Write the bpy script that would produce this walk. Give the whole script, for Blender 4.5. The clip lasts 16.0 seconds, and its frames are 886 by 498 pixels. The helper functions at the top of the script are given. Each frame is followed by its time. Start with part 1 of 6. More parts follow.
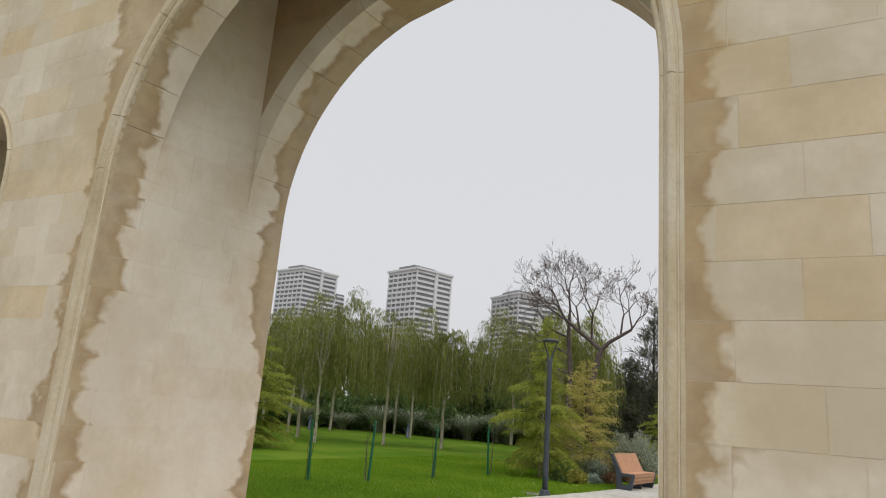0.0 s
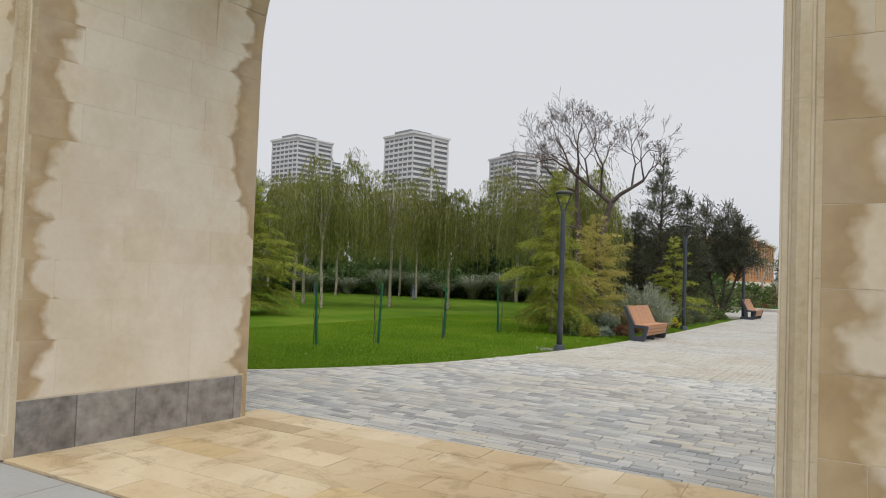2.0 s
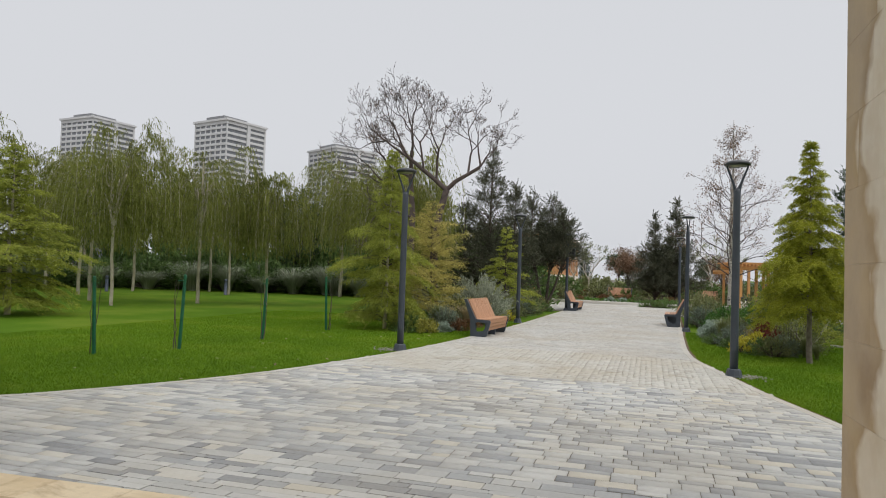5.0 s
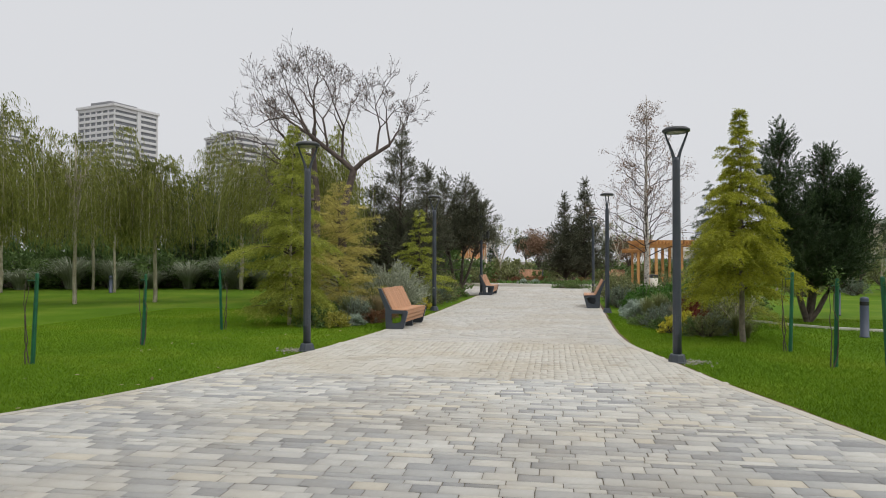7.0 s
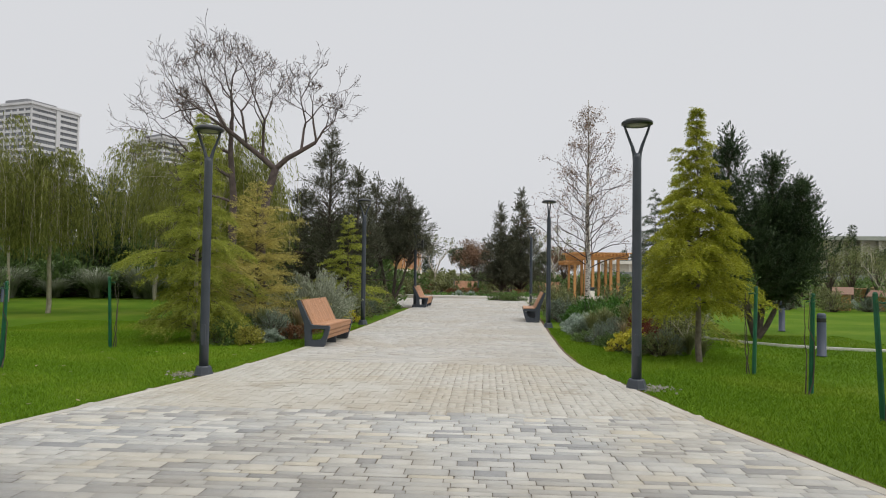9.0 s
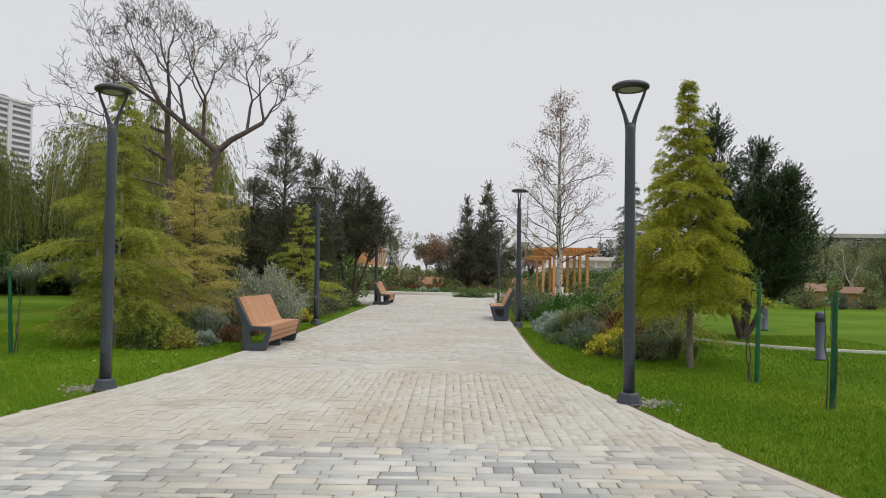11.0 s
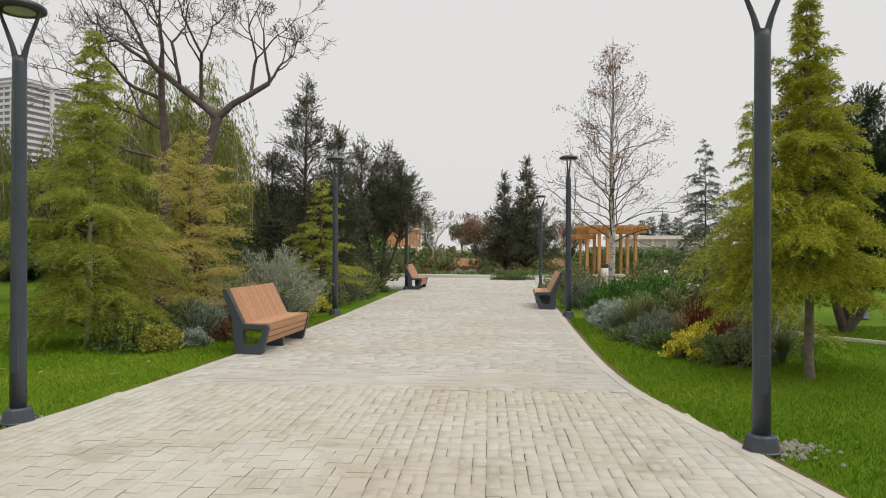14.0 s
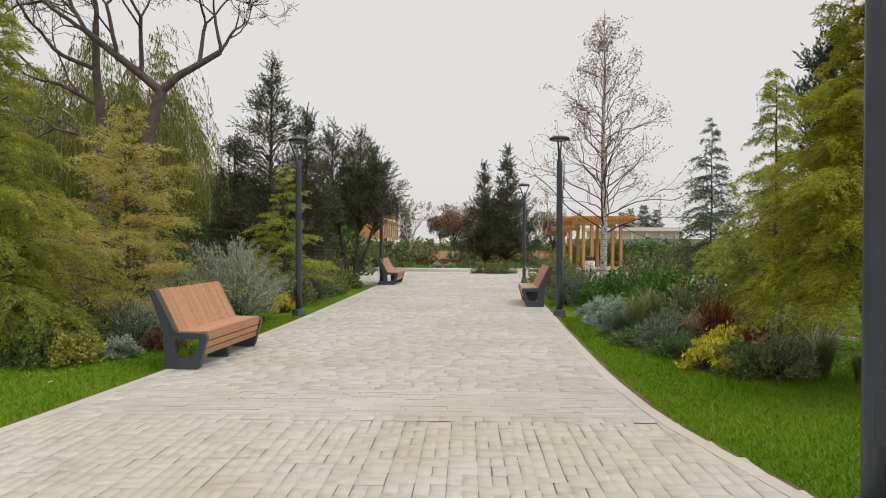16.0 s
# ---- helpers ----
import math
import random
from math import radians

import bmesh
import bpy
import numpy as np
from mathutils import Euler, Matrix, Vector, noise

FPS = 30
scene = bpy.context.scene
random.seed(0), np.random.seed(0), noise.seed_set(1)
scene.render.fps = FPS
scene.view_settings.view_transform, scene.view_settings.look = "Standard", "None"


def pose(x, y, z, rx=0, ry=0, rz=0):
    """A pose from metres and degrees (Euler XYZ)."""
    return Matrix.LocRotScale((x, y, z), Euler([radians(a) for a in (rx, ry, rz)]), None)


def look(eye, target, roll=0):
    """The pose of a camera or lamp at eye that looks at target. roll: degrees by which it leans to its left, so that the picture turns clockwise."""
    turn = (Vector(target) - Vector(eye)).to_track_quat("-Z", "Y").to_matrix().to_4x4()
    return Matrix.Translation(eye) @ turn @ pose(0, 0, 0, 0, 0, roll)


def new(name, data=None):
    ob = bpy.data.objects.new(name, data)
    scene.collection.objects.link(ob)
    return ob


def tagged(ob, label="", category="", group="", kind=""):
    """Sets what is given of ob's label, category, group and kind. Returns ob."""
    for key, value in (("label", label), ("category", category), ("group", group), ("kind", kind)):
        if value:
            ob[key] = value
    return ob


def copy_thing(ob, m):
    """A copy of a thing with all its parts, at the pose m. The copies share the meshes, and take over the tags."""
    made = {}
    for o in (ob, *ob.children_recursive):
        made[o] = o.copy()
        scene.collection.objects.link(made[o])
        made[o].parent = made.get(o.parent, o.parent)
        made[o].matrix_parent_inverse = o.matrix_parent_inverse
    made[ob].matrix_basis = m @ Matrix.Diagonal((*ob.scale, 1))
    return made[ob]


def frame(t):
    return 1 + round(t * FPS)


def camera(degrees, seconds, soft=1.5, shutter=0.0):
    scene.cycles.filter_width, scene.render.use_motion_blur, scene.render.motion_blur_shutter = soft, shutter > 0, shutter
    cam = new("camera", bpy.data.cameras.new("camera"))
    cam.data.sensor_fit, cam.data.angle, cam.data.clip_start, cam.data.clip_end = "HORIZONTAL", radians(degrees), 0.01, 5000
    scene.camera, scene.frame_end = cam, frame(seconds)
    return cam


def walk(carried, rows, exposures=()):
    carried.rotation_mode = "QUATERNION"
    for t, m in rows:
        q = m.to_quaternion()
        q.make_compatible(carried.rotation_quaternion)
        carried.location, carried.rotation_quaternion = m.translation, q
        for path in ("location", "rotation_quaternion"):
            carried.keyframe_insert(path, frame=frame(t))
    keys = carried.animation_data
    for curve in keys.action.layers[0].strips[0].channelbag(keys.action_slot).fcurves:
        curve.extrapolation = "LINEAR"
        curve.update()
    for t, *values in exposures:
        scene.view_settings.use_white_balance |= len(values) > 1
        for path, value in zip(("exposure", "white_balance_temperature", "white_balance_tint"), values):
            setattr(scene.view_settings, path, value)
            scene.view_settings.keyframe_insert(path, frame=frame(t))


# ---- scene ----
cam = camera(66.4, 16.0, soft=1.05)
PATH = [
    (0, (0.267, 0.238, 1.772), (-0.795, 1.868, 2.235), 4.5),
    (0.5, (0.07, 0.478, 1.728), (-1.03, 2.129, 1.986), 3.4),
    (1, (-0.178, 0.632, 1.733), (-1.261, 2.306, 1.887), 2.5),
    (1.5, (-0.351, 0.872, 1.697), (-1.43, 2.553, 1.793), 2.0),
    (2, (-0.516, 1.163, 1.708), (-1.582, 2.853, 1.777), 2.1),
    (2.5, (-0.797, 1.422, 1.674), (-1.805, 3.148, 1.735), 2.4),
    (3, (-1.01, 1.674, 1.644), (-1.957, 3.434, 1.707), 2.4),
    (3.5, (-1.252, 2.043, 1.611), (-2.142, 3.832, 1.697), 2.3),
    (4, (-1.48, 2.316, 1.578), (-2.277, 4.147, 1.677), 2.2),
    (4.5, (-1.676, 2.617, 1.539), (-2.364, 4.493, 1.637), 2.2),
    (5, (-1.784, 3.023, 1.592), (-2.368, 4.934, 1.664), 2.0),
    (5.2, (-1.846, 3.15, 1.605), (-2.39, 5.074, 1.663), 1.9),
    (7.5, (-2.361, 4.936, 1.572), (-2.634, 6.916, 1.608), -0.0),
    (8, (-2.395, 5.322, 1.549), (-2.62, 7.309, 1.606), 0.4),
    (8.5, (-2.416, 5.736, 1.532), (-2.601, 7.726, 1.597), 0.6),
    (9, (-2.429, 6.194, 1.554), (-2.558, 8.189, 1.624), 0.7),
    (11.5, (-2.387, 8.226, 1.505), (-2.414, 10.225, 1.556), 0.8),
    (12, (-2.372, 8.617, 1.525), (-2.438, 10.616, 1.536), 0.7),
    (12.5, (-2.39, 9.072, 1.534), (-2.503, 11.069, 1.527), 0.4),
    (13, (-2.485, 9.521, 1.528), (-2.616, 11.517, 1.523), 0.3),
    (13.5, (-2.496, 9.987, 1.52), (-2.627, 11.983, 1.519), 0.2),
    (14, (-2.460, 10.352, 1.537), (-2.594, 12.347, 1.539), 0.2),
    (14.5, (-2.502, 10.775, 1.537), (-2.617, 12.771, 1.537), 0.1),
    (15, (-2.496, 11.182, 1.546), (-2.589, 13.179, 1.536), 0.2),
    (15.5, (-2.460, 11.574, 1.537), (-2.537, 13.572, 1.521), 0.1),
    (16, (-2.542, 12.041, 1.517), (-2.612, 14.04, 1.498), -0.0),
]
walk(cam, [(t, look(eye, target, roll)) for t, eye, target, roll in PATH], [(0.0, 0.59, 6500, 10), (1.0, 0.54, 6480, 10), (2.0, 0.60, 6450, 10), (3.5, 0.54, 6400, 10), (5.0, 0.55, 6430, 10), (7.5, 0.60, 6500, 10), (9.2, 0.57, 6500, 10), (11.5, 0.63, 6520, 10), (12.5, 0.67, 6800, 10), (16.0, 0.67, 6850, 10)])

# ---- daylight: a bright overcast sky ----
world = bpy.data.worlds.new("overcast_sky")
scene.world = world
world.use_nodes = True
wn, wl = world.node_tree.nodes, world.node_tree.links
wn.clear()
sky = wn.new("ShaderNodeTexSky")
sky.sky_type, sky.sun_disc = "NISHITA", False
sky.sun_elevation, sky.sun_rotation = radians(55), radians(200)
sky.air_density, sky.dust_density = 1.0, 6.0
skyless = wn.new("ShaderNodeHueSaturation")
skyless.inputs["Saturation"].default_value = 0.1
skyless.inputs["Value"].default_value = 0.08
cloud = wn.new("ShaderNodeMixRGB")
cloud.inputs[0].default_value = 0.88
cloud.inputs[2].default_value = (0.492, 0.500, 0.520, 1)
back = wn.new("ShaderNodeBackground")
back.inputs["Strength"].default_value = 1.0
wout = wn.new("ShaderNodeOutputWorld")
wl.new(sky.outputs[0], skyless.inputs["Color"])
wl.new(skyless.outputs[0], cloud.inputs[1])
wl.new(cloud.outputs[0], back.inputs[0])
wl.new(back.outputs[0], wout.inputs[0])

sun_data = bpy.data.lights.new("veiled_sun", "SUN")
sun_data.energy, sun_data.angle, sun_data.color = 1.5, radians(70), (1.0, 0.97, 0.92)
sun = new("veiled_sun", sun_data)
sun.matrix_world = look((0, 0, 40), (-15, 6, 0))


# ---- materials ----
class Nodes:
    """A small builder of node materials."""

    def __init__(self, name, rough=0.7, metal=0.0):
        self.m = bpy.data.materials.new(name)
        self.m.use_nodes = True
        self.t = self.m.node_tree
        self.b = self.t.nodes["Principled BSDF"]
        self.b.inputs["Roughness"].default_value = rough
        self.b.inputs["Metallic"].default_value = metal
        self.pos = self.t.nodes.new("ShaderNodeNewGeometry")
        self.where = self.pos.outputs["Position"]

    def n(self, kind, **put):
        node = self.t.nodes.new("ShaderNode" + kind)
        for k, v in put.items():
            node.inputs[k.replace("_", " ")].default_value = v
        return node

    def link(self, a, b):
        self.t.links.new(a, b)

    def noise(self, scale, detail=4.0, rough=0.6, stretch=None, warp=0.0):
        tex = self.n("TexNoise", Scale=scale, Detail=detail, Roughness=rough, Distortion=warp)
        src = self.where
        if stretch:
            mp = self.n("Mapping", Scale=stretch)
            self.link(src, mp.inputs[0])
            src = mp.outputs[0]
        self.link(src, tex.inputs["Vector"])
        return tex.outputs["Fac"]

    def ramp(self, fac, stops):
        r = self.n("ValToRGB")
        e = r.color_ramp.elements
        while len(e) < len(stops):
            e.new(0.5)
        for el, (p, c) in zip(e, stops):
            el.position = p
            el.color = (*c, 1) if len(c) == 3 else c
        self.link(fac, r.inputs[0])
        return r.outputs[0]

    def mix(self, fac, a, b, mode="MIX"):
        x = self.n("MixRGB")
        x.blend_type = mode
        for s, v in ((0, fac), (1, a), (2, b)):
            if isinstance(v, (int, float)):
                x.inputs[s].default_value = v
            elif isinstance(v, tuple):
                x.inputs[s].default_value = (*v, 1)
            else:
                self.link(v, x.inputs[s])
        return x.outputs[0]

    def math(self, op, a, b=0.0, clamp=False):
        x = self.n("Math")
        x.operation, x.use_clamp = op, clamp
        for s, v in ((0, a), (1, b)):
            if isinstance(v, (int, float)):
                x.inputs[s].default_value = v
            else:
                self.link(v, x.inputs[s])
        return x.outputs[0]

    def chance(self):
        """A number per piece: by object, and by island inside a joined mesh."""
        o = self.n("ObjectInfo")
        return self.math("FRACT", self.math("ADD", o.outputs["Random"], self.pos.outputs["Random Per Island"]))

    def bump(self, height, strength, dist=0.01):
        x = self.n("Bump", Strength=strength, Distance=dist)
        self.link(height, x.inputs["Height"])
        self.link(x.outputs[0], self.b.inputs["Normal"])

    def done(self, colour):
        if isinstance(colour, tuple):
            self.b.inputs["Base Color"].default_value = (*colour, 1)
        else:
            self.link(colour, self.b.inputs["Base Color"])
        return self.m


def leafy(name, dark, mid, light, through_light=0.25, rough=0.55, patch=0.7):
    k = Nodes(name, rough)
    c = k.ramp(k.chance(), [(0.0, dark), (0.5, mid), (1.0, light)])
    c = k.mix(0.45, c, k.ramp(k.noise(patch, 3), [(0.3, dark), (0.7, light)]))
    k.done(c)
    k.b.inputs["Specular IOR Level"].default_value = 0.25
    tr = k.n("BsdfTranslucent")
    k.link(c, tr.inputs[0])
    mx = k.n("MixShader", Fac=through_light)
    out = k.t.nodes["Material Output"]
    k.link(k.b.outputs[0], mx.inputs[1])
    k.link(tr.outputs[0], mx.inputs[2])
    k.link(mx.outputs[0], out.inputs[0])
    return k.m


def plain(name, a, b, rough=0.6, scale=6.0, bump=0.15, metal=0.0, fine=60.0, varied=0.0):
    k = Nodes(name, rough, metal)
    c = k.mix(k.ramp(k.noise(scale, 5), [(0.3, (0, 0, 0)), (0.7, (1, 1, 1))]), a, b)
    if varied:
        c = k.mix(varied, c, k.ramp(k.chance(), [(0, tuple(0.45 * v for v in a)), (1, tuple(min(1, 1.35 * v) for v in b))]))
    k.bump(k.noise(fine, 4), bump, 0.004)
    return k.done(c)


def sandstone(name, edge_axis):
    """Tan limestone ashlar, with brown damp stains that spread from the edges of the openings.
    edge_axis: 'x' for faces across the walk, 'y' for the jambs."""
    k = Nodes(name, 0.78)
    cloudy = k.noise(1.1, 6, 0.65)
    # same stone on both: face toned down, jamb paler, light put into the colour
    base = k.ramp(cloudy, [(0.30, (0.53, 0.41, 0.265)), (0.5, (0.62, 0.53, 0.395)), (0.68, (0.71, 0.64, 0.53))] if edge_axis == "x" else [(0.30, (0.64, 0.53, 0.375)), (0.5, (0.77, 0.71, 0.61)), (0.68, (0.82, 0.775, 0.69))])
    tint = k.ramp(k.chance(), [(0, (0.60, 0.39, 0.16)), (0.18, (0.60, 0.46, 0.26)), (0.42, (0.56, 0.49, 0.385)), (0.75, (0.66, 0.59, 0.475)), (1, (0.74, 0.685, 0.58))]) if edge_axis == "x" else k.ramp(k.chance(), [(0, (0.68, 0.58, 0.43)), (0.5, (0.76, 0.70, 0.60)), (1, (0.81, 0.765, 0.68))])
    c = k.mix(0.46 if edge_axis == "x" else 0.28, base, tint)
    c = k.mix(0.2, c, k.ramp(k.noise(18, 5, 0.7), [(0.3, (0.52, 0.43, 0.29)), (0.7, (0.72, 0.655, 0.53))]))
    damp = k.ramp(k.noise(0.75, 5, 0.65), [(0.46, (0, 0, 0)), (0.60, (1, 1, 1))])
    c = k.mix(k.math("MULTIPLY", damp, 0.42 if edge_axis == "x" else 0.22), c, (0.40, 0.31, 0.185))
    sep = k.n("SeparateXYZ")
    k.link(k.where, sep.inputs[0])
    if edge_axis == "x":
        d = k.math("SUBTRACT", k.math("ABSOLUTE", k.math("ADD", sep.outputs["X"], 3.74)), 3.05)
        reach = k.math("MULTIPLY", k.noise(1.2, 4, 0.6, (0.9, 0.4, 1.0)), 1.05)
    else:
        a = k.math("SUBTRACT", sep.outputs["Y"], 4.12)
        b = k.math("SUBTRACT", 6.56, sep.outputs["Y"])
        d = k.math("MINIMUM", a, b)
        reach = k.math("MULTIPLY", k.noise(0.85, 4, 0.6, (0.4, 0.7, 1.0)), k.math("ADD", 0.92, k.math("MULTIPLY", sep.outputs["Z"], 0.085)))
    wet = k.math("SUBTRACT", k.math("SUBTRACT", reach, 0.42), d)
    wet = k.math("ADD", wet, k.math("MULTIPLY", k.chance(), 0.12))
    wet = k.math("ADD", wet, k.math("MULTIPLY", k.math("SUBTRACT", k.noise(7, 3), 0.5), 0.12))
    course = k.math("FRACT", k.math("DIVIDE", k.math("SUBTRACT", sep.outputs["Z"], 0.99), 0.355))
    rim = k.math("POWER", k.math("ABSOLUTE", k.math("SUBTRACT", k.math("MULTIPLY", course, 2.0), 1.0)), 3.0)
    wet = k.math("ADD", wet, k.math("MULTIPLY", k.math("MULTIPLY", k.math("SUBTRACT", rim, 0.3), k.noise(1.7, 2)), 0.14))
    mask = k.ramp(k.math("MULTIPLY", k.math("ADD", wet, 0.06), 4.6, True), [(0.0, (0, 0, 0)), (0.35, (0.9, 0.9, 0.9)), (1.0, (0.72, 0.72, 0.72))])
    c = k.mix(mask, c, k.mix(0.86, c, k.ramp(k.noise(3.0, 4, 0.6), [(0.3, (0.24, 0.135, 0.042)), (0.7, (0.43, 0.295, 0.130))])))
    k.bump(k.mix(0.5, k.noise(140, 5, 0.7), k.noise(9, 4)), 0.22, 0.006)
    return k.done(c)


STONE_X, STONE_Y = sandstone("sandstone_face_shaded", "x"), sandstone("sandstone_jamb_lit", "y")
k = Nodes("weathered_moulding_stone", 0.8)
c = k.ramp(k.noise(1.3, 5, 0.65, (1, 1, 0.5)), [(0.3, (0.38, 0.28, 0.14)), (0.5, (0.56, 0.46, 0.31)), (0.7, (0.68, 0.61, 0.48))])
c = k.mix(0.3, c, k.ramp(k.noise(25, 5, 0.7), [(0.3, (0.30, 0.25, 0.16)), (0.7, (0.62, 0.56, 0.44))]))
k.bump(k.noise(120, 5, 0.7), 0.3, 0.005)
STONE_MOULD = k.done(c)
MORTAR = plain("pale_mortar", (0.56, 0.48, 0.35), (0.70, 0.62, 0.49), 0.9, 5, 0.3)
GRANITE = plain("grey_granite", (0.12, 0.11, 0.104), (0.38, 0.365, 0.35), 0.62, 6.5, 0.25, 0, 220, 0.25)
JOINT = plain("joint_sand", (0.17, 0.145, 0.11), (0.33, 0.29, 0.23), 0.95, 8, 0.5)


def floor_stone(name, tints, grey, stain=0.35, grime=0.0):
    k = Nodes(name, 0.72)
    c = k.ramp(k.chance(), tints)
    c = k.mix(0.3, c, k.ramp(k.noise(22, 6, 0.7), [(0.3, tuple(0.75 * v for v in grey)), (0.72, tuple(1.25 * v for v in grey))]))
    big = k.ramp(k.noise(0.55, 5, 0.6, None, 0.5), [(0.42, (0, 0, 0)), (0.62, (1, 1, 1))])
    c = k.mix(k.math("MULTIPLY", big, stain), c, tuple(v * s for v, s in zip(grey, (0.86, 0.78, 0.64))))
    if grime:
        dirt = k.ramp(k.noise(1.9, 6, 0.68, None, 0.7), [(0.52, (0, 0, 0)), (0.66, (1, 1, 1))])
        c = k.mix(k.math("MULTIPLY", dirt, grime), c, tuple(v * s for v, s in zip(grey, (0.52, 0.44, 0.32))))
    k.bump(k.noise(90, 5, 0.7), 0.3, 0.004)
    return k.done(c)


PAVER = floor_stone("grey_paver", [(0, (0.18, 0.19, 0.20)), (0.12, (0.28, 0.29, 0.30)), (0.3, (0.37, 0.38, 0.38)), (0.55, (0.46, 0.46, 0.44)), (0.85, (0.59, 0.585, 0.55)), (1, (0.58, 0.53, 0.42))], (0.42, 0.415, 0.40), 0.4)
PAVER_WARM = floor_stone("beige_paver", [(0, (0.425, 0.41, 0.365)), (0.5, (0.455, 0.444, 0.40)), (1, (0.495, 0.484, 0.44))], (0.45, 0.43, 0.39), 0.5, 0.42)
PAVER_FAR = floor_stone("pale_paver", [(0, (0.37, 0.368, 0.35)), (0.5, (0.435, 0.43, 0.405)), (1, (0.50, 0.49, 0.46))], (0.42, 0.405, 0.38), 0.5, 0.2)
SLAB = floor_stone("sandstone_slab", [(0, (0.38, 0.28, 0.16)), (0.12, (0.58, 0.46, 0.28)), (0.45, (0.70, 0.59, 0.41)), (0.85, (0.74, 0.65, 0.48)), (0.93, (0.68, 0.51, 0.25)), (1, (0.52, 0.40, 0.22))], (0.54, 0.42, 0.26), 0.6, 0.6)
GREY_SLAB = floor_stone("grey_slab", [(0, (0.27, 0.275, 0.27)), (1, (0.40, 0.40, 0.39))], (0.33, 0.33, 0.32), 0.4)
BED_KERB = floor_stone("white_kerb_stone", [(0, (0.60, 0.58, 0.54)), (1, (0.72, 0.70, 0.66))], (0.62, 0.60, 0.56), 0.15)
KERB = floor_stone("edge_stone", [(0, (0.40, 0.38, 0.34)), (1, (0.50, 0.48, 0.43))], (0.44, 0.42, 0.38), 0.4)

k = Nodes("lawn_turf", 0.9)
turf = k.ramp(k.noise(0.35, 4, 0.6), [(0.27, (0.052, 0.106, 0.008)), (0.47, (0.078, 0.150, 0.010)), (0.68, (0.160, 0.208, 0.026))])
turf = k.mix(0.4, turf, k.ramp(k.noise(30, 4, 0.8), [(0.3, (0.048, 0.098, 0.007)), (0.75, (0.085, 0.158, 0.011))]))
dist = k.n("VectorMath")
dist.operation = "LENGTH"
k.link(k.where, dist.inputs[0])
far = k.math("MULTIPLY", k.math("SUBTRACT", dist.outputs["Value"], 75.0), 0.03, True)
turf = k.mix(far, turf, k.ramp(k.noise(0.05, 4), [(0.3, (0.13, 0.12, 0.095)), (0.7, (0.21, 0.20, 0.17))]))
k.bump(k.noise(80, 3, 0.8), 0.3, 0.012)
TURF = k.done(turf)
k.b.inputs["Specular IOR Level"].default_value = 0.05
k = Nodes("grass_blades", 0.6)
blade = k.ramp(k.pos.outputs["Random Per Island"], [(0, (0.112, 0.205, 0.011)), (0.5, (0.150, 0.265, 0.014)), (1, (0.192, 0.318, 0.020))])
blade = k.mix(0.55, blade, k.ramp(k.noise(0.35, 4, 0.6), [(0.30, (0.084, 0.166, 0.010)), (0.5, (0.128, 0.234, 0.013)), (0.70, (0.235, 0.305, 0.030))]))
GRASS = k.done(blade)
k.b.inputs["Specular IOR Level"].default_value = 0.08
SOIL = plain("dark_soil", (0.075, 0.046, 0.026), (0.17, 0.105, 0.060), 0.95, 12, 0.8)
STEEL = plain("slate_grey_powder_coat", (0.040, 0.050, 0.066), (0.055, 0.066, 0.084), 0.42, 3, 0.06, 0.0, 200)
STEEL_DARK = plain("lamp_head_coat", (0.022, 0.026, 0.030), (0.032, 0.037, 0.042), 0.4, 3, 0.05, 0.0, 200)
BLUE_STEEL = plain("blue_grey_bollard_paint", (0.040, 0.055, 0.090), (0.06, 0.075, 0.115), 0.5, 3, 0.05)
DIFFUSER = plain("unlit_lamp_glass", (0.32, 0.32, 0.27), (0.38, 0.38, 0.32), 0.25, 10, 0.0)


def timber(name, a, b, stretch, rough=0.55):
    k = Nodes(name, rough)
    g = k.noise(7, 6, 0.65, stretch)
    c = k.ramp(g, [(0.3, a), (0.7, b)])
    c = k.mix(0.35, c, k.ramp(k.chance(), [(0, tuple(0.7 * v for v in a)), (1, tuple(1.2 * v for v in b))]))
    k.bump(g, 0.12, 0.003)
    return k.done(c)


BENCH_WOOD = timber("oiled_bench_timber", (0.36, 0.175, 0.085), (0.52, 0.28, 0.155), (9, 1.0, 9))
PERGOLA_WOOD = timber("orange_larch", (0.42, 0.195, 0.06), (0.57, 0.30, 0.105), (6, 6, 0.8))
HUT_ROOF = timber("brown_roof_boards", (0.13, 0.065, 0.04), (0.22, 0.12, 0.075), (6, 0.8, 6))
STAKE_GREEN = plain("green_stake_paint", (0.004, 0.075, 0.034), (0.008, 0.125, 0.055), 0.5, 8, 0.1)
BARK = plain("grey_brown_bark", (0.050, 0.040, 0.032), (0.125, 0.10, 0.080), 0.9, 9, 0.8, 0, 40)
BARK_BARE = plain("reddish_grey_bark", (0.058, 0.044, 0.041), (0.135, 0.103, 0.094), 0.9, 6, 0.6, 0, 40)
BARK_PALE = plain("pale_willow_bark", (0.30, 0.265, 0.19), (0.46, 0.42, 0.33), 0.85, 6, 0.5, 0, 40)
BARK_CEDAR = plain("brown_grey_cedar_bark", (0.12, 0.10, 0.08), (0.26, 0.225, 0.185), 0.9, 14, 0.8, 0, 40)
k = Nodes("birch_bark", 0.8)
BIRCH = k.done(k.mix(k.ramp(k.noise(9, 4, 0.7, (1, 1, 3.5)), [(0.50, (0, 0, 0)), (0.60, (1, 1, 1))]), (0.56, 0.52, 0.47), (0.08, 0.062, 0.055)))

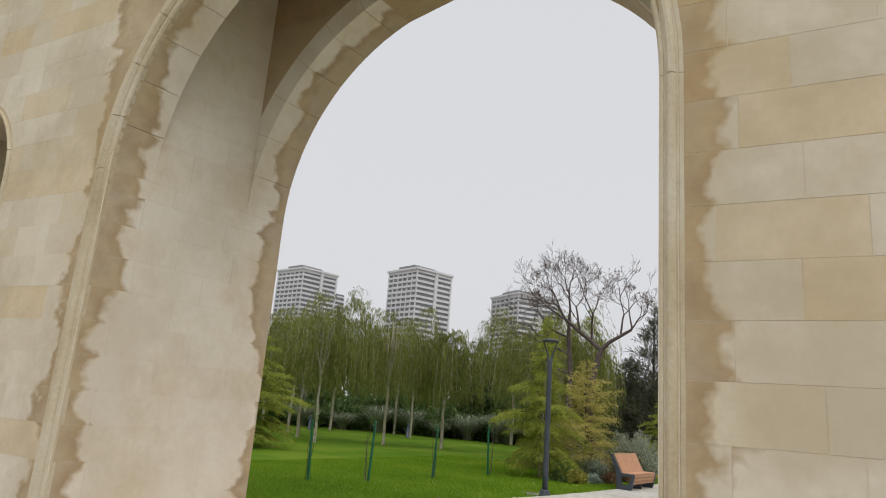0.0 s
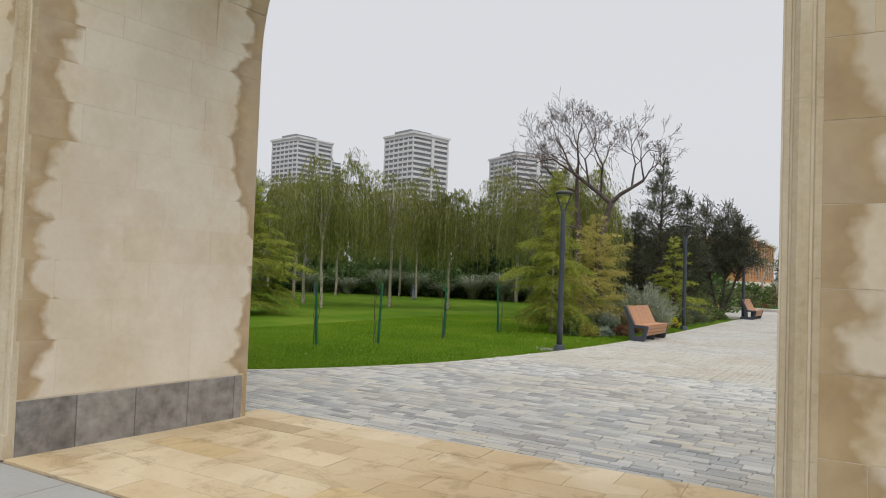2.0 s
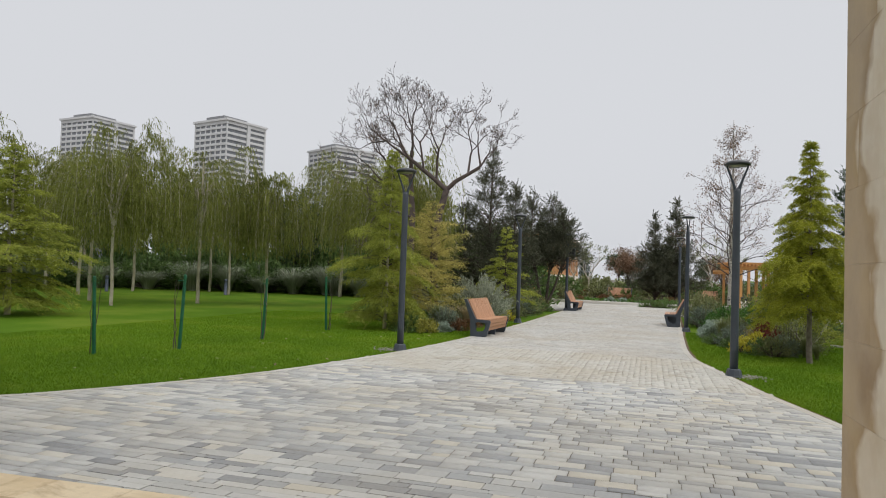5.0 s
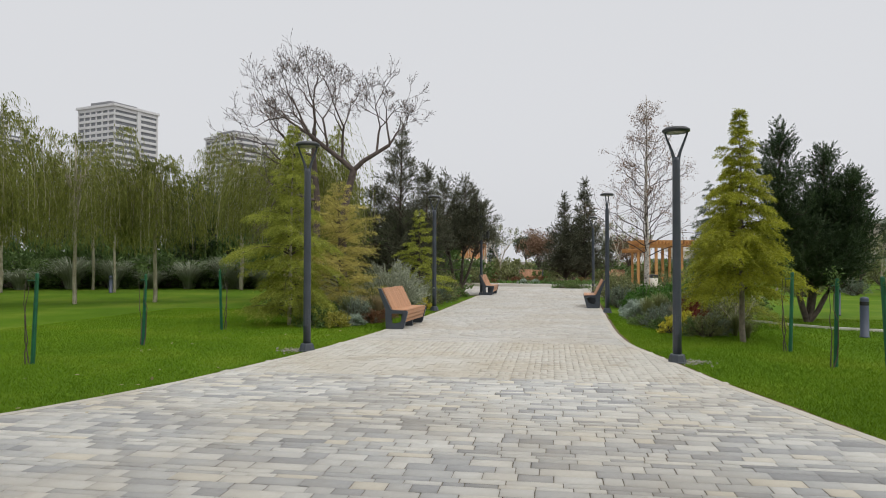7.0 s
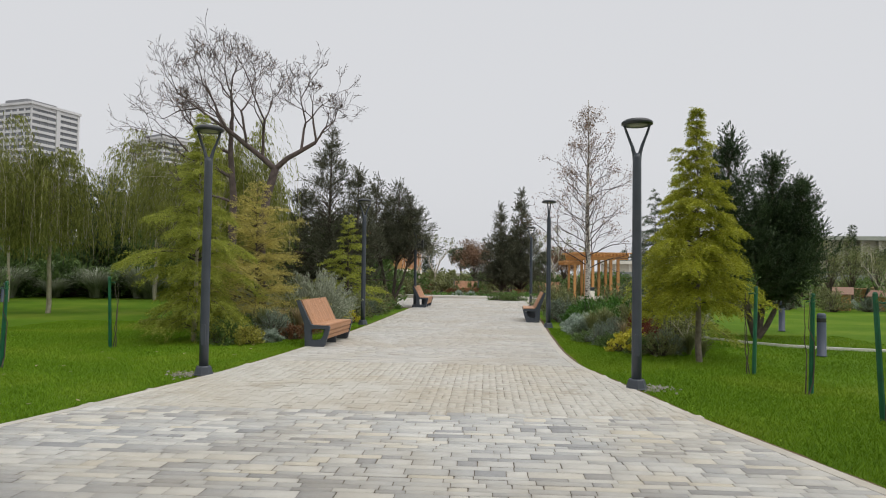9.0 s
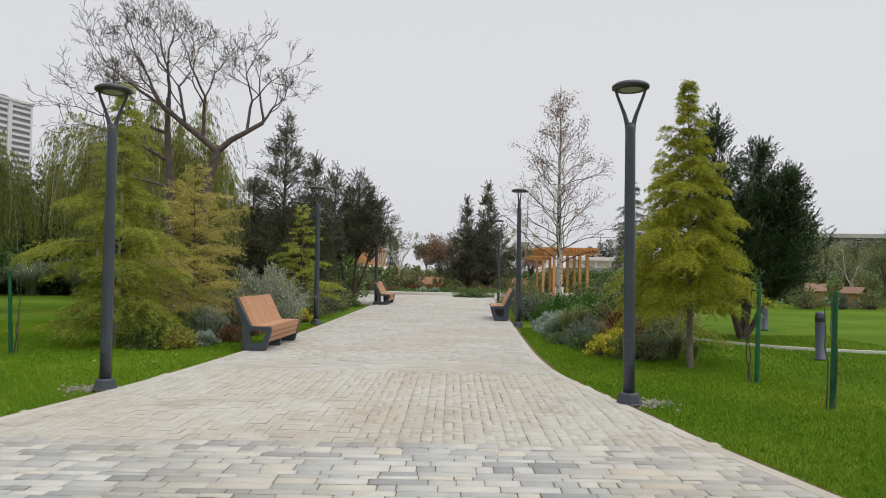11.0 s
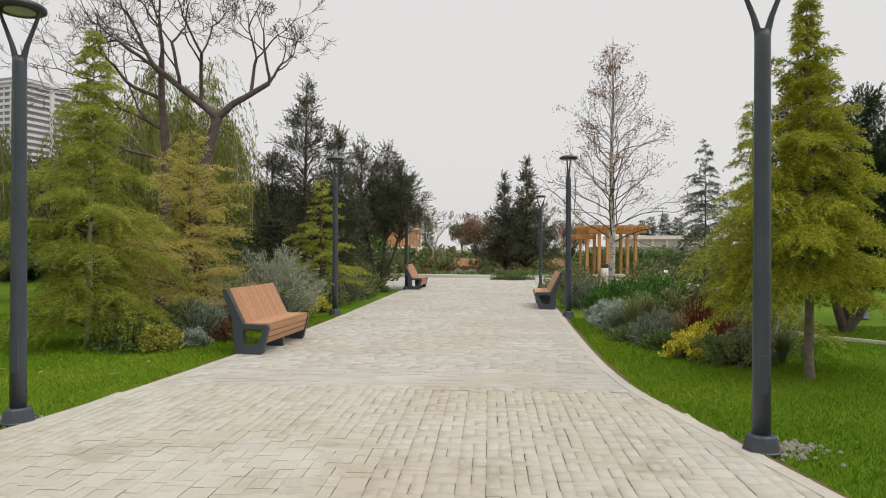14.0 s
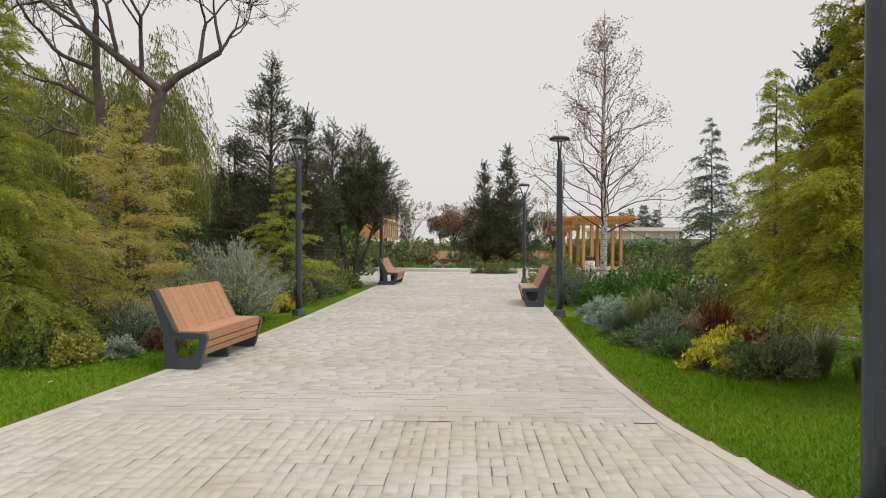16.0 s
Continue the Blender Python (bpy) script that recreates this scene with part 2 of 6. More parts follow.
WILLOW = leafy("willow_leaf", (0.068, 0.084, 0.018), (0.185, 0.21, 0.044), (0.345, 0.365, 0.095), 0.5)
CEDAR = leafy("cedar_needles", (0.15, 0.172, 0.017), (0.32, 0.345, 0.028), (0.52, 0.53, 0.06), 0.42, 0.55, 2.2)
CEDAR_GREEN = leafy("green_cedar_needles", (0.135, 0.168, 0.030), (0.315, 0.355, 0.058), (0.54, 0.57, 0.11), 0.5, 0.55, 2.0)
CEDAR_GOLD = leafy("golden_cedar_needles", (0.25, 0.235, 0.058), (0.52, 0.455, 0.12), (0.76, 0.66, 0.23), 0.5, 0.55, 2.0)
CEDAR_SMOKY = leafy("grey_cedar_needles", (0.049, 0.070, 0.039), (0.098, 0.133, 0.073), (0.161, 0.203, 0.119), 0.2)
PINE = leafy("dark_pine_needles", (0.016, 0.032, 0.016), (0.040, 0.072, 0.030), (0.085, 0.125, 0.050), 0.2)
JUNIPER = leafy("brown_green_juniper", (0.036, 0.042, 0.027), (0.090, 0.098, 0.062), (0.185, 0.188, 0.125), 0.22, 0.55, 2.0)
HEDGE = leafy("hedge_leaf", (0.040, 0.078, 0.024), (0.100, 0.172, 0.048), (0.20, 0.295, 0.090), 0.32)
SAGE = leafy("silver_sage_leaf", (0.175, 0.200, 0.135), (0.315, 0.345, 0.245), (0.49, 0.52, 0.41), 0.2)
SILVER = leafy("silver_felt_leaf", (0.19, 0.25, 0.195), (0.35, 0.43, 0.35), (0.52, 0.60, 0.52), 0.2)
OLIVE = leafy("olive_shrub_leaf", (0.080, 0.100, 0.035), (0.172, 0.200, 0.076), (0.295, 0.312, 0.135), 0.2)
YELLOW = leafy("golden_euonymus_leaf", (0.34, 0.31, 0.020), (0.62, 0.56, 0.045), (0.80, 0.74, 0.14), 0.2)
VARIEGATED = leafy("variegated_leaf", (0.075, 0.105, 0.020), (0.30, 0.30, 0.050), (0.66, 0.60, 0.14), 0.2)
RUST = leafy("russet_shrub_leaf", (0.098, 0.042, 0.022), (0.196, 0.087, 0.042), (0.287, 0.147, 0.070), 0.2)
CRIMSON = leafy("dark_red_stems", (0.078, 0.013, 0.010), (0.150, 0.026, 0.018), (0.215, 0.046, 0.029), 0.1)
STRAW = leafy("dry_grass_blade", (0.20, 0.155, 0.080), (0.34, 0.275, 0.155), (0.46, 0.39, 0.24), 0.3)
LUSH = leafy("glossy_green_leaf", (0.026, 0.084, 0.014), (0.066, 0.174, 0.026), (0.132, 0.276, 0.048), 0.2, 0.4)
BLUEGREEN = leafy("blue_green_leaf", (0.075, 0.110, 0.072), (0.155, 0.208, 0.145), (0.265, 0.325, 0.245), 0.2)
BROWNLEAF = leafy("withered_brown_leaf", (0.13, 0.075, 0.045), (0.235, 0.145, 0.090), (0.34, 0.225, 0.15), 0.2)

TOWER_WHITE = plain("tower_render", (0.56, 0.56, 0.57), (0.66, 0.66, 0.665), 0.7, 0.05, 0.0)
TOWER_GREY = plain("tower_plant_room", (0.20, 0.205, 0.215), (0.24, 0.245, 0.255), 0.7, 0.05, 0.0)
TOWER_GLASS = plain("tower_glass", (0.145, 0.155, 0.17), (0.21, 0.22, 0.235), 0.25, 0.2, 0.0)
BRICK = plain("orange_brick", (0.46, 0.22, 0.085), (0.60, 0.32, 0.14), 0.85, 0.6, 0.3, 0, 30)
DARK_GLASS = plain("dark_window_glass", (0.02, 0.022, 0.025), (0.05, 0.052, 0.055), 0.15, 1, 0.0)
CREAM = plain("cream_render", (0.66, 0.62, 0.54), (0.78, 0.74, 0.66), 0.8, 0.8, 0.1)
CREAM_GREY = plain("weathered_grey_render", (0.36, 0.34, 0.28), (0.45, 0.43, 0.36), 0.8, 0.8, 0.1)
FENCE_GREY = plain("grey_fence_sheet", (0.20, 0.21, 0.22), (0.28, 0.29, 0.30), 0.6, 0.8, 0.1)
FAR_GREEN = leafy("far_wood_leaf", (0.036, 0.054, 0.026), (0.072, 0.096, 0.048), (0.126, 0.150, 0.084), 0.1, 0.7, 0.1)
PEBBLE = plain("white_gravel", (0.15, 0.14, 0.12), (0.27, 0.25, 0.22), 0.85, 20, 0.2, 0, 60, 0.4)
ROOF = plain("pale_metal_roof", (0.30, 0.33, 0.28), (0.40, 0.42, 0.36), 0.6, 0.3, 0.1)


# ---- mesh helpers ----
def mesh_of(name, verts, faces, material, smooth=False):
    """A mesh from arrays: verts (n, 3), faces (m, 3 or 4)."""
    v, f = np.asarray(verts, np.float32), np.asarray(faces, np.int32)
    me = bpy.data.meshes.new(name)
    me.vertices.add(len(v))
    me.vertices.foreach_set("co", v.ravel())
    me.loops.add(f.size)
    me.loops.foreach_set("vertex_index", f.ravel())
    me.polygons.add(len(f))
    me.polygons.foreach_set("loop_start", np.arange(0, f.size, f.shape[1], dtype=np.int32))
    if smooth:
        me.polygons.foreach_set("use_smooth", np.ones(len(f), bool))
    me.materials.append(material)
    me.update(calc_edges=True)
    return me


def bm_mesh(name, bm, material, smooth=False):
    me = bpy.data.meshes.new(name)
    bmesh.ops.recalc_face_normals(bm, faces=bm.faces)
    if smooth:
        for f in bm.faces:
            f.smooth = True
    bm.to_mesh(me)
    bm.free()
    me.materials.append(material)
    return me


def thing(name, m, label, category, group="", kind=""):
    """An empty at a thing's base."""
    ob = new(name)
    ob.empty_display_size = 0.1
    ob.matrix_world = m
    return tagged(ob, label, category, group, kind)


def part(name, me, parent, label=""):
    ob = new(name, me)
    ob.parent = parent
    if label:
        ob["label"] = label
    return ob


def box_bm(bm, x0, x1, y0, y1, z0, z1, bevel=0.0):
    made = bmesh.ops.create_cube(bm, size=1.0)
    vs = made["verts"]
    for v in vs:
        v.co = Vector((x0 + (v.co.x + 0.5) * (x1 - x0), y0 + (v.co.y + 0.5) * (y1 - y0), z0 + (v.co.z + 0.5) * (z1 - z0)))
    if bevel:
        es = list({e for v in vs for e in v.link_edges})
        bmesh.ops.bevel(bm, geom=es, offset=bevel, segments=2, affect="EDGES", profile=0.6)


def box(name, material, x0, x1, y0, y1, z0, z1, bevel=0.0):
    bm = bmesh.new()
    box_bm(bm, x0, x1, y0, y1, z0, z1, bevel)
    return bm_mesh(name, bm, material)


def lathe_bm(bm, rings, sides=20, cap=True):
    """Rings of (radius, z) turned about the z axis."""
    rows = []
    for r, z in rings:
        rows.append([bm.verts.new((r * math.cos(2 * math.pi * i / sides), r * math.sin(2 * math.pi * i / sides), z)) for i in range(sides)])
    for a, b in zip(rows, rows[1:]):
        for i in range(sides):
            bm.faces.new((a[i], a[(i + 1) % sides], b[(i + 1) % sides], b[i]))
    if cap:
        bm.faces.new(rows[0][::-1])
        bm.faces.new(rows[-1])


def prism_bm(bm, poly, put, d0, d1, chamfer=0.0):
    """A polygon (a, b) pushed from depth d0 (its face) to d1; put(a, b, depth) gives the place. The face's rim is chamfered."""
    ca = sum(p[0] for p in poly) / len(poly)
    cb = sum(p[1] for p in poly) / len(poly)

    def ring(inset, d):
        out = []
        for a, b in poly:
            da, db = ca - a, cb - b
            a2 = a + math.copysign(min(inset, abs(da)), da) if abs(da) > 1e-6 else a
            b2 = b + math.copysign(min(inset, abs(db)), db) if abs(db) > 1e-6 else b
            out.append(bm.verts.new(put(a2, b2, d)))
        return out
    step = 1 if d1 > d0 else -1
    rings = [ring(chamfer, d0), ring(0, d0 + step * chamfer), ring(0, d1)] if chamfer else [ring(0, d0), ring(0, d1)]
    n = len(poly)
    bm.faces.new(rings[0])
    for r, s in zip(rings, rings[1:]):
        for i in range(n):
            bm.faces.new((r[i], r[(i + 1) % n], s[(i + 1) % n], s[i]))
    bm.faces.new(rings[-1][::-1])


def tubes(lines, sides=5):
    """Tubes along polylines [(points (n,3), radii (n))]: verts and quads."""
    V, Q, base = [], [], 0
    ang = np.arange(sides) * 2 * np.pi / sides
    for pts, rad in lines:
        p = np.asarray(pts, float)
        d = np.gradient(p, axis=0)
        d /= np.linalg.norm(d, axis=1)[:, None] + 1e-9
        ref = np.where(np.abs(d[:, 2:3]) < 0.9, [[0, 0, 1.0]], [[1.0, 0, 0]])
        u = np.cross(d, ref)
        u /= np.linalg.norm(u, axis=1)[:, None] + 1e-9
        w = np.cross(d, u)
        r = np.asarray(rad, float)[:, None, None]
        ring = p[:, None, :] + r * (np.cos(ang)[None, :, None] * u[:, None, :] + np.sin(ang)[None, :, None] * w[:, None, :])
        n = len(p)
        V.append(ring.reshape(-1, 3))
        i, j = np.meshgrid(np.arange(n - 1), np.arange(sides), indexing="ij")
        a = base + i * sides + j
        b = base + i * sides + (j + 1) % sides
        Q.append(np.stack([a, b, b + sides, a + sides], -1).reshape(-1, 4))
        base += n * sides
    return np.concatenate(V), np.concatenate(Q)


def leaves(rng, pos, way, length, width, flat=0.0):
    """Leaves from each place along its way: rhombic, or pointed triangles where there are many."""
    n = len(pos)
    way = way / (np.linalg.norm(way, axis=1)[:, None] + 1e-9)
    side = np.cross(way, rng.normal(size=(n, 3)) * (1 - flat) + np.array([0, 0, 1.0]) * flat)
    side /= np.linalg.norm(side, axis=1)[:, None] + 1e-9
    ln = (length * rng.uniform(0.65, 1.3, n))[:, None]
    wd = (width * rng.uniform(0.7, 1.3, n))[:, None]
    if n > 2400:
        v = np.stack([pos - side * wd * 0.5, pos + side * wd * 0.5, pos + way * ln], 1).reshape(-1, 3)
        return v, np.arange(3 * n).reshape(-1, 3)
    v = np.stack([pos, pos + way * ln * 0.5 + side * wd * 0.5, pos + way * ln, pos + way * ln * 0.5 - side * wd * 0.5], 1).reshape(-1, 3)
    return v, np.arange(4 * n).reshape(-1, 4)


# ---- plan of the pavement ----
LEFT_EDGE = [(6.72, -15.0), (7.1, -12.2), (7.7, -10.6), (8.4, -9.6), (8.9, -9.07), (9.9, -8.42), (11.2, -7.72), (12.6, -7.22), (14.1, -6.88), (16.0, -6.52), (17.5, -6.33), (19.5, -6.17), (22.5, -5.97), (26, -5.86), (36.3, -5.72)]
RIGHT_EDGE = [(6.72, 7.0), (7.2, 3.6), (8.2, 1.9), (9.6, 1.1), (11.4, 0.51), (12.5, 0.27), (13.7, -0.05), (15.2, -0.33), (16.6, -0.58), (17.9, -0.83), (19.6, -0.89), (21, -0.87), (24, -0.79), (26, -0.72), (36.3, -0.42)]


def edge_x(edge, y):
    return float(np.interp(y, [p[0] for p in edge], [p[1] for p in edge]))


def smooth_line(edge, step=0.25):
    ys = [p[0] for p in edge]
    out, y = [], ys[0]
    while y <= ys[-1]:
        x = sum(edge_x(edge, min(max(y + o, ys[0]), ys[-1])) for o in (-0.5, -0.25, 0, 0.25, 0.5)) / 5
        out.append((x, y))
        y += step
    return out


# ---- ground: one sheet to the horizon ----
bm = bmesh.new()
bmesh.ops.create_grid(bm, x_segments=40, y_segments=40, size=2200)
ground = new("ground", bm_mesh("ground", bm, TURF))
ground.location = (0, 0, -0.03)
tagged(ground, "mown green lawn spreading round the paved walk", "lawn", kind="structure")

# bed of joint sand under the paving
bm = bmesh.new()
left, right = smooth_line(LEFT_EDGE), smooth_line(RIGHT_EDGE)
rows = [[bm.verts.new((x, y, -0.014)) for x in (a, b)] for (a, y), (b, _) in zip(left, right)]
for r, s in zip(rows, rows[1:]):
    bm.faces.new((r[0], r[1], s[1], s[0]))
pavement = new("pavement", bm_mesh("pavement", bm, JOINT))
tagged(pavement, "wide stone-paved walk of grey and beige setts", "pavement", kind="structure")
box_court = box("courtyard_floor", JOINT, -16, 9, -14, 6.74, -0.06, -0.014)
courtyard = tagged(new("floor_courtyard", box_court), "grey slab floor with a sandstone threshold under the gate", "floor", kind="structure")
plaza = tagged(new("pavement_plaza", box("plaza", JOINT, -11.0, 7.1, 36.2, 48.0, -0.06, -0.013)), "pale paved crossing in front of a round flower bed", "pavement", kind="structure")


# ---- the gate: two arched walls with a taller bay between ----
XL, XR, YI, YO, ZS = -6.60, -0.87, 4.10, 6.54, 4.05
CX, RAD = (XL + XR) / 2, (XR - XL) / 2
BAND_I, BAND_O, TOP, COURSE, PLINTH = 4.62, 5.93, 7.75, 0.355, 0.49


def skew(x, y, z):
    """The gate stands slightly askew."""
    f = (x - XL) / (XR - XL)
    g = min(max(f, 0), 1)
    v = (y - YI) / (YO - YI)
    dx = (1 - g) * (-0.04 + 0.17 * v) + g * (0.02 - 0.03 * v)
    dy = 0.32 * f * (1 - v) + 0.19 * f * v
    return (x + dx, y + dy, z)


gate = thing("wall_gate", pose(0, 0, 0), "tan limestone ashlar gate wall with a tall round arch and brown damp stains", "gate", kind="structure")
rng = random.Random(5)


def stone_part(name, polys, put, d0, d1, material, chamfer=0.0012, label=""):
    for poly in polys:
        bm = bmesh.new()
        prism_bm(bm, poly, put, d0 + rng.uniform(-0.0006, 0.0006), d1, chamfer)
        part(name, bm_mesh(name, bm, material), gate, label)


def arc_x(z, r, cx, side, zs):
    if z <= zs:
        return cx + side * r
    return cx + side * math.sqrt(max(r * r - (z - zs) ** 2, 0.0))


def course_polys(x0, x1, z0, z1, row, length, left_fn=None, right_fn=None, gap=0.0018):
    """The blocks of one course between two bounds, which may be arcs."""
    zs = [z0 + (z1 - z0) * i / 4 for i in range(5)]
    lo = [left_fn(z) if left_fn else x0 for z in zs]
    hi = [right_fn(z) if right_fn else x1 for z in zs]
    out, cuts, x = [], [], max(lo) + length * (0.35 + 0.5 * (row % 2) + rng.uniform(-0.12, 0.12))
    while x < min(hi) - 0.18:
        cuts.append(x)
        x += length * rng.uniform(0.7, 1.3)
    marks = [None, *cuts, None]
    for a, b in zip(marks, marks[1:]):
        lhs = [(a + gap, z0 + gap), (a + gap, z1 - gap)] if a is not None else [(v + gap, min(max(z, z0 + gap), z1 - gap)) for v, z in zip(lo, zs)]
        rhs = [(b - gap, z1 - gap), (b - gap, z0 + gap)] if b is not None else [(v - gap, min(max(z, z0 + gap), z1 - gap)) for v, z in reversed(list(zip(hi, zs)))]
        if max(p[0] for p in rhs) - min(p[0] for p in lhs) > 0.03:
            out.append(lhs + rhs)
    return out


front = lambda a, b, d: skew(a, YI + d, b)
courses = []
z = PLINTH
while z < TOP - 0.05:
    courses.append((z, min(z + (0.50 if z == PLINTH else COURSE), TOP)))
    z = courses[-1][1]
SIDE_C, SIDE_R, SIDE_Z = -9.80, 1.12, 4.15
MOULD = 0.24
for i, (z0, z1) in enumerate(courses):
    edge = lambda q: arc_x(q, RAD + MOULD, CX, -1, ZS)
    edge_r = lambda q: arc_x(q, RAD + 0.15, CX, 1, ZS)
    side = lambda q: arc_x(q, SIDE_R + 0.1, SIDE_C, 1, SIDE_Z)
    crown, over_side = z1 > ZS + RAD + MOULD - 0.02, z1 > SIDE_Z + SIDE_R + 0.08
    if crown:
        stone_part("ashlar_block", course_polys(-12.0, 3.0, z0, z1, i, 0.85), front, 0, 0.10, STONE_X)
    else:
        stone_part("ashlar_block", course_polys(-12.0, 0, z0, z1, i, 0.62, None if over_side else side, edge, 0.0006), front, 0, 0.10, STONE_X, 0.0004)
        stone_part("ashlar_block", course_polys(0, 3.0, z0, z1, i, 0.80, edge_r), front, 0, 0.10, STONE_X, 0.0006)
jamb_l = lambda a, b, d: skew(XL - d, a, b)
jamb_r = lambda a, b, d: skew(XR + d, a, b)
for i, (z0, z1) in enumerate(courses):
    y0, y1 = (YI + 0.03, YO) if z0 < ZS - 0.1 else (BAND_I, BAND_O)
    if z0 < ZS - 0.1 and z1 > ZS:
        z1 = ZS
    elif courses[i - 1][1] > ZS > courses[i - 1][0]:
        z0 = ZS
    for put in (jamb_l, jamb_r):
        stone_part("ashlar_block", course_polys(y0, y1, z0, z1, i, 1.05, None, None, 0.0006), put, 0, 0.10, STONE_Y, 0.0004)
# voussoirs of the two arched bands
for y0, y1, count in ((YI + 0.03, BAND_I, 17), (BAND_O, YO, 17)):
    for i in range(count):
        a0, a1 = math.pi * i / count + 0.001, math.pi * (i + 1) / count - 0.001
        bm = bmesh.new()
        cells = []
        for j in range(5):
            a = a0 + (a1 - a0) * j / 4
            cells.append([bm.verts.new(skew(CX - r * math.cos(a), y, ZS + r * math.sin(a))) for r, y in ((RAD, y0), (RAD, y1), (RAD + 0.3, y1), (RAD + 0.3, y0))])
        for p, q in zip(cells, cells[1:]):
            for s in range(4):
                bm.faces.new((p[s], p[(s + 1) % 4], q[(s + 1) % 4], q[s]))
        bm.faces.new(cells[0][::-1])
        bm.faces.new(cells[-1])
        part("voussoir", bm_mesh("voussoir", bm, STONE_Y), gate)
# rolled moulding round the inner edge of the arch, cut into lengths
PROFILE = [(0.0, 0.06), (0.0, 0.012), (0.02, -0.004), (0.05, -0.006), (0.062, 0.012), (0.075, -0.012), (0.105, -0.034), (0.14, -0.036), (0.168, -0.016), (0.178, 0.010), (0.20, -0.004), (0.24, -0.004), (0.24, 0.06)]


def moulding(points, widths=None):
    """points: (centre-line place as (x, z), outward way (x, z)); widths: a share of the full width at each."""
    bm = bmesh.new()
    widths = widths or [1.0] * len(points)
    rings = [[bm.verts.new(skew(p[0] + n[0] * r * k, YI + y, p[1] + n[1] * r * k)) for r, y in PROFILE] for (p, n), k in zip(points, widths)]
    for a, b in zip(rings, rings[1:]):
        for i in range(len(PROFILE) - 1):
            bm.faces.new((a[i], a[i + 1], b[i + 1], b[i]))
    bm.faces.new(rings[0])
    bm.faces.new(rings[-1][::-1])
    part("moulding_stone", bm_mesh("moulding_stone", bm, STONE_MOULD), gate)


for s, x in ((-1, XL), (1, XR)):
    zs = [0.0, 0.2] + [0.2 + 0.77 * j for j in range(1, 6)]
    for a, b in zip(zs[1:], zs[2:]):
        moulding([((x, a + 0.0006), (s, 0)), ((x, b - 0.0006), (s, 0))], [1.0, 1.0] if s < 0 else [0.67, 0.67])
    bm = bmesh.new()
    wide = 0.24 if s < 0 else 0.161
    stop = [(0.0, -0.03), (wide, -0.03), (wide, 0.06), (0.0, 0.06)]
    lo = [bm.verts.new(skew(x + s * a, YI + b, 0.0)) for a, b in stop]
    hi = [bm.verts.new(skew(x + s * a, YI + b * 0.7, 0.2)) for a, b in stop]
    for i in range(4):
        bm.faces.new((lo[i], lo[(i + 1) % 4], hi[(i + 1) % 4], hi[i]))
    bm.faces.new(hi)
    bm.faces.new(lo[::-1])
    part("moulding_stop", bm_mesh("moulding_stop", bm, STONE_MOULD), gate)
for i in range(15):
    arc, thin = [], []
    for j in range(5):
        a = math.pi * (i + 0.008 + 0.984 * j / 4) / 15
        thin.append(1.0 - 0.33 * max(0.0, a / math.pi * 2 - 1))
        arc.append(((CX - RAD * math.cos(a), ZS + RAD * math.sin(a)), (-math.cos(a), math.sin(a))))
    moulding(arc, thin)
# moulding round the small side arch
for i in range(10):
    arc = []
    for j in range(4):
        a = math.pi * (i + 0.01 + 0.98 * j / 3) / 10
        arc.append(((SIDE_C - SIDE_R * math.cos(a), SIDE_Z + SIDE_R * math.sin(a)), (-math.cos(a) * 0.42, math.sin(a) * 0.42)))
    moulding(arc)
for s in (-1, 1):
    for a, b in ((PLINTH, 1.4), (1.4, 2.3), (2.3, 3.2), (3.2, SIDE_Z)):
        moulding([((SIDE_C + s * SIDE_R, a + 0.002), (s * 0.42, 0)), ((SIDE_C + s * SIDE_R, b - 0.002), (s * 0.42, 0))])
# granite plinth slabs
for put, cuts in ((jamb_l, (YI + 0.06, 4.66, 5.22, 5.79, 6.36, 6.47)), (jamb_r, (YI + 0.06, 4.7, 5.3, 5.9, 6.47))):
    for a, b in zip(cuts, cuts[1:]):
        bm = bmesh.new()
        prism_bm(bm, [(a + 0.003, 0.0), (a + 0.003, PLINTH - 0.015), (b - 0.003, PLINTH - 0.015), (b - 0.003, 0.0)], put, -0.012, 0.08, 0.004)
        part("plinth_slab", bm_mesh("plinth_slab", bm, GRANITE), gate, "grey granite plinth slab")
    bm = bmesh.new()
    prism_bm(bm, [(6.472, 0.0), (6.472, PLINTH), (YO, PLINTH), (YO, 0.0)], put, 0.0, 0.08, 0.003)
    part("corner_stone", bm_mesh("corner_stone", bm, STONE_Y), gate)
for x0, x1 in ((-8.6, XL - MOULD), (-12.0, -11.0), (XR + 0.155, 3.0)):
    n = max(1, round((x1 - x0) / 0.58))
    for i in range(n):
        a, b = x0 + (x1 - x0) * i / n, x0 + (x1 - x0) * (i + 1) / n
        bm = bmesh.new()
        prism_bm(bm, [(a + 0.003, 0.0), (a + 0.003, PLINTH - 0.01), (b - 0.003, PLINTH - 0.01), (b - 0.003, 0.0)], front, -0.02, 0.08, 0.004)
        part("plinth_slab", bm_mesh("plinth_slab", bm, GRANITE), gate, "grey granite plinth slab")


# solid masonry behind the facing
def core_box(bm, x0, x1, y0, y1, z0, z1):
    pts = [bm.verts.new(skew(x, y, z)) for z in (z0, z1) for x, y in ((x0, y0), (x1, y0), (x1, y1), (x0, y1))]
    for f in ((3, 2, 1, 0), (4, 5, 6, 7), (0, 1, 5, 4), (1, 2, 6, 5), (2, 3, 7, 6), (3, 0, 4, 7)):
        bm.faces.new([pts[i] for i in f])


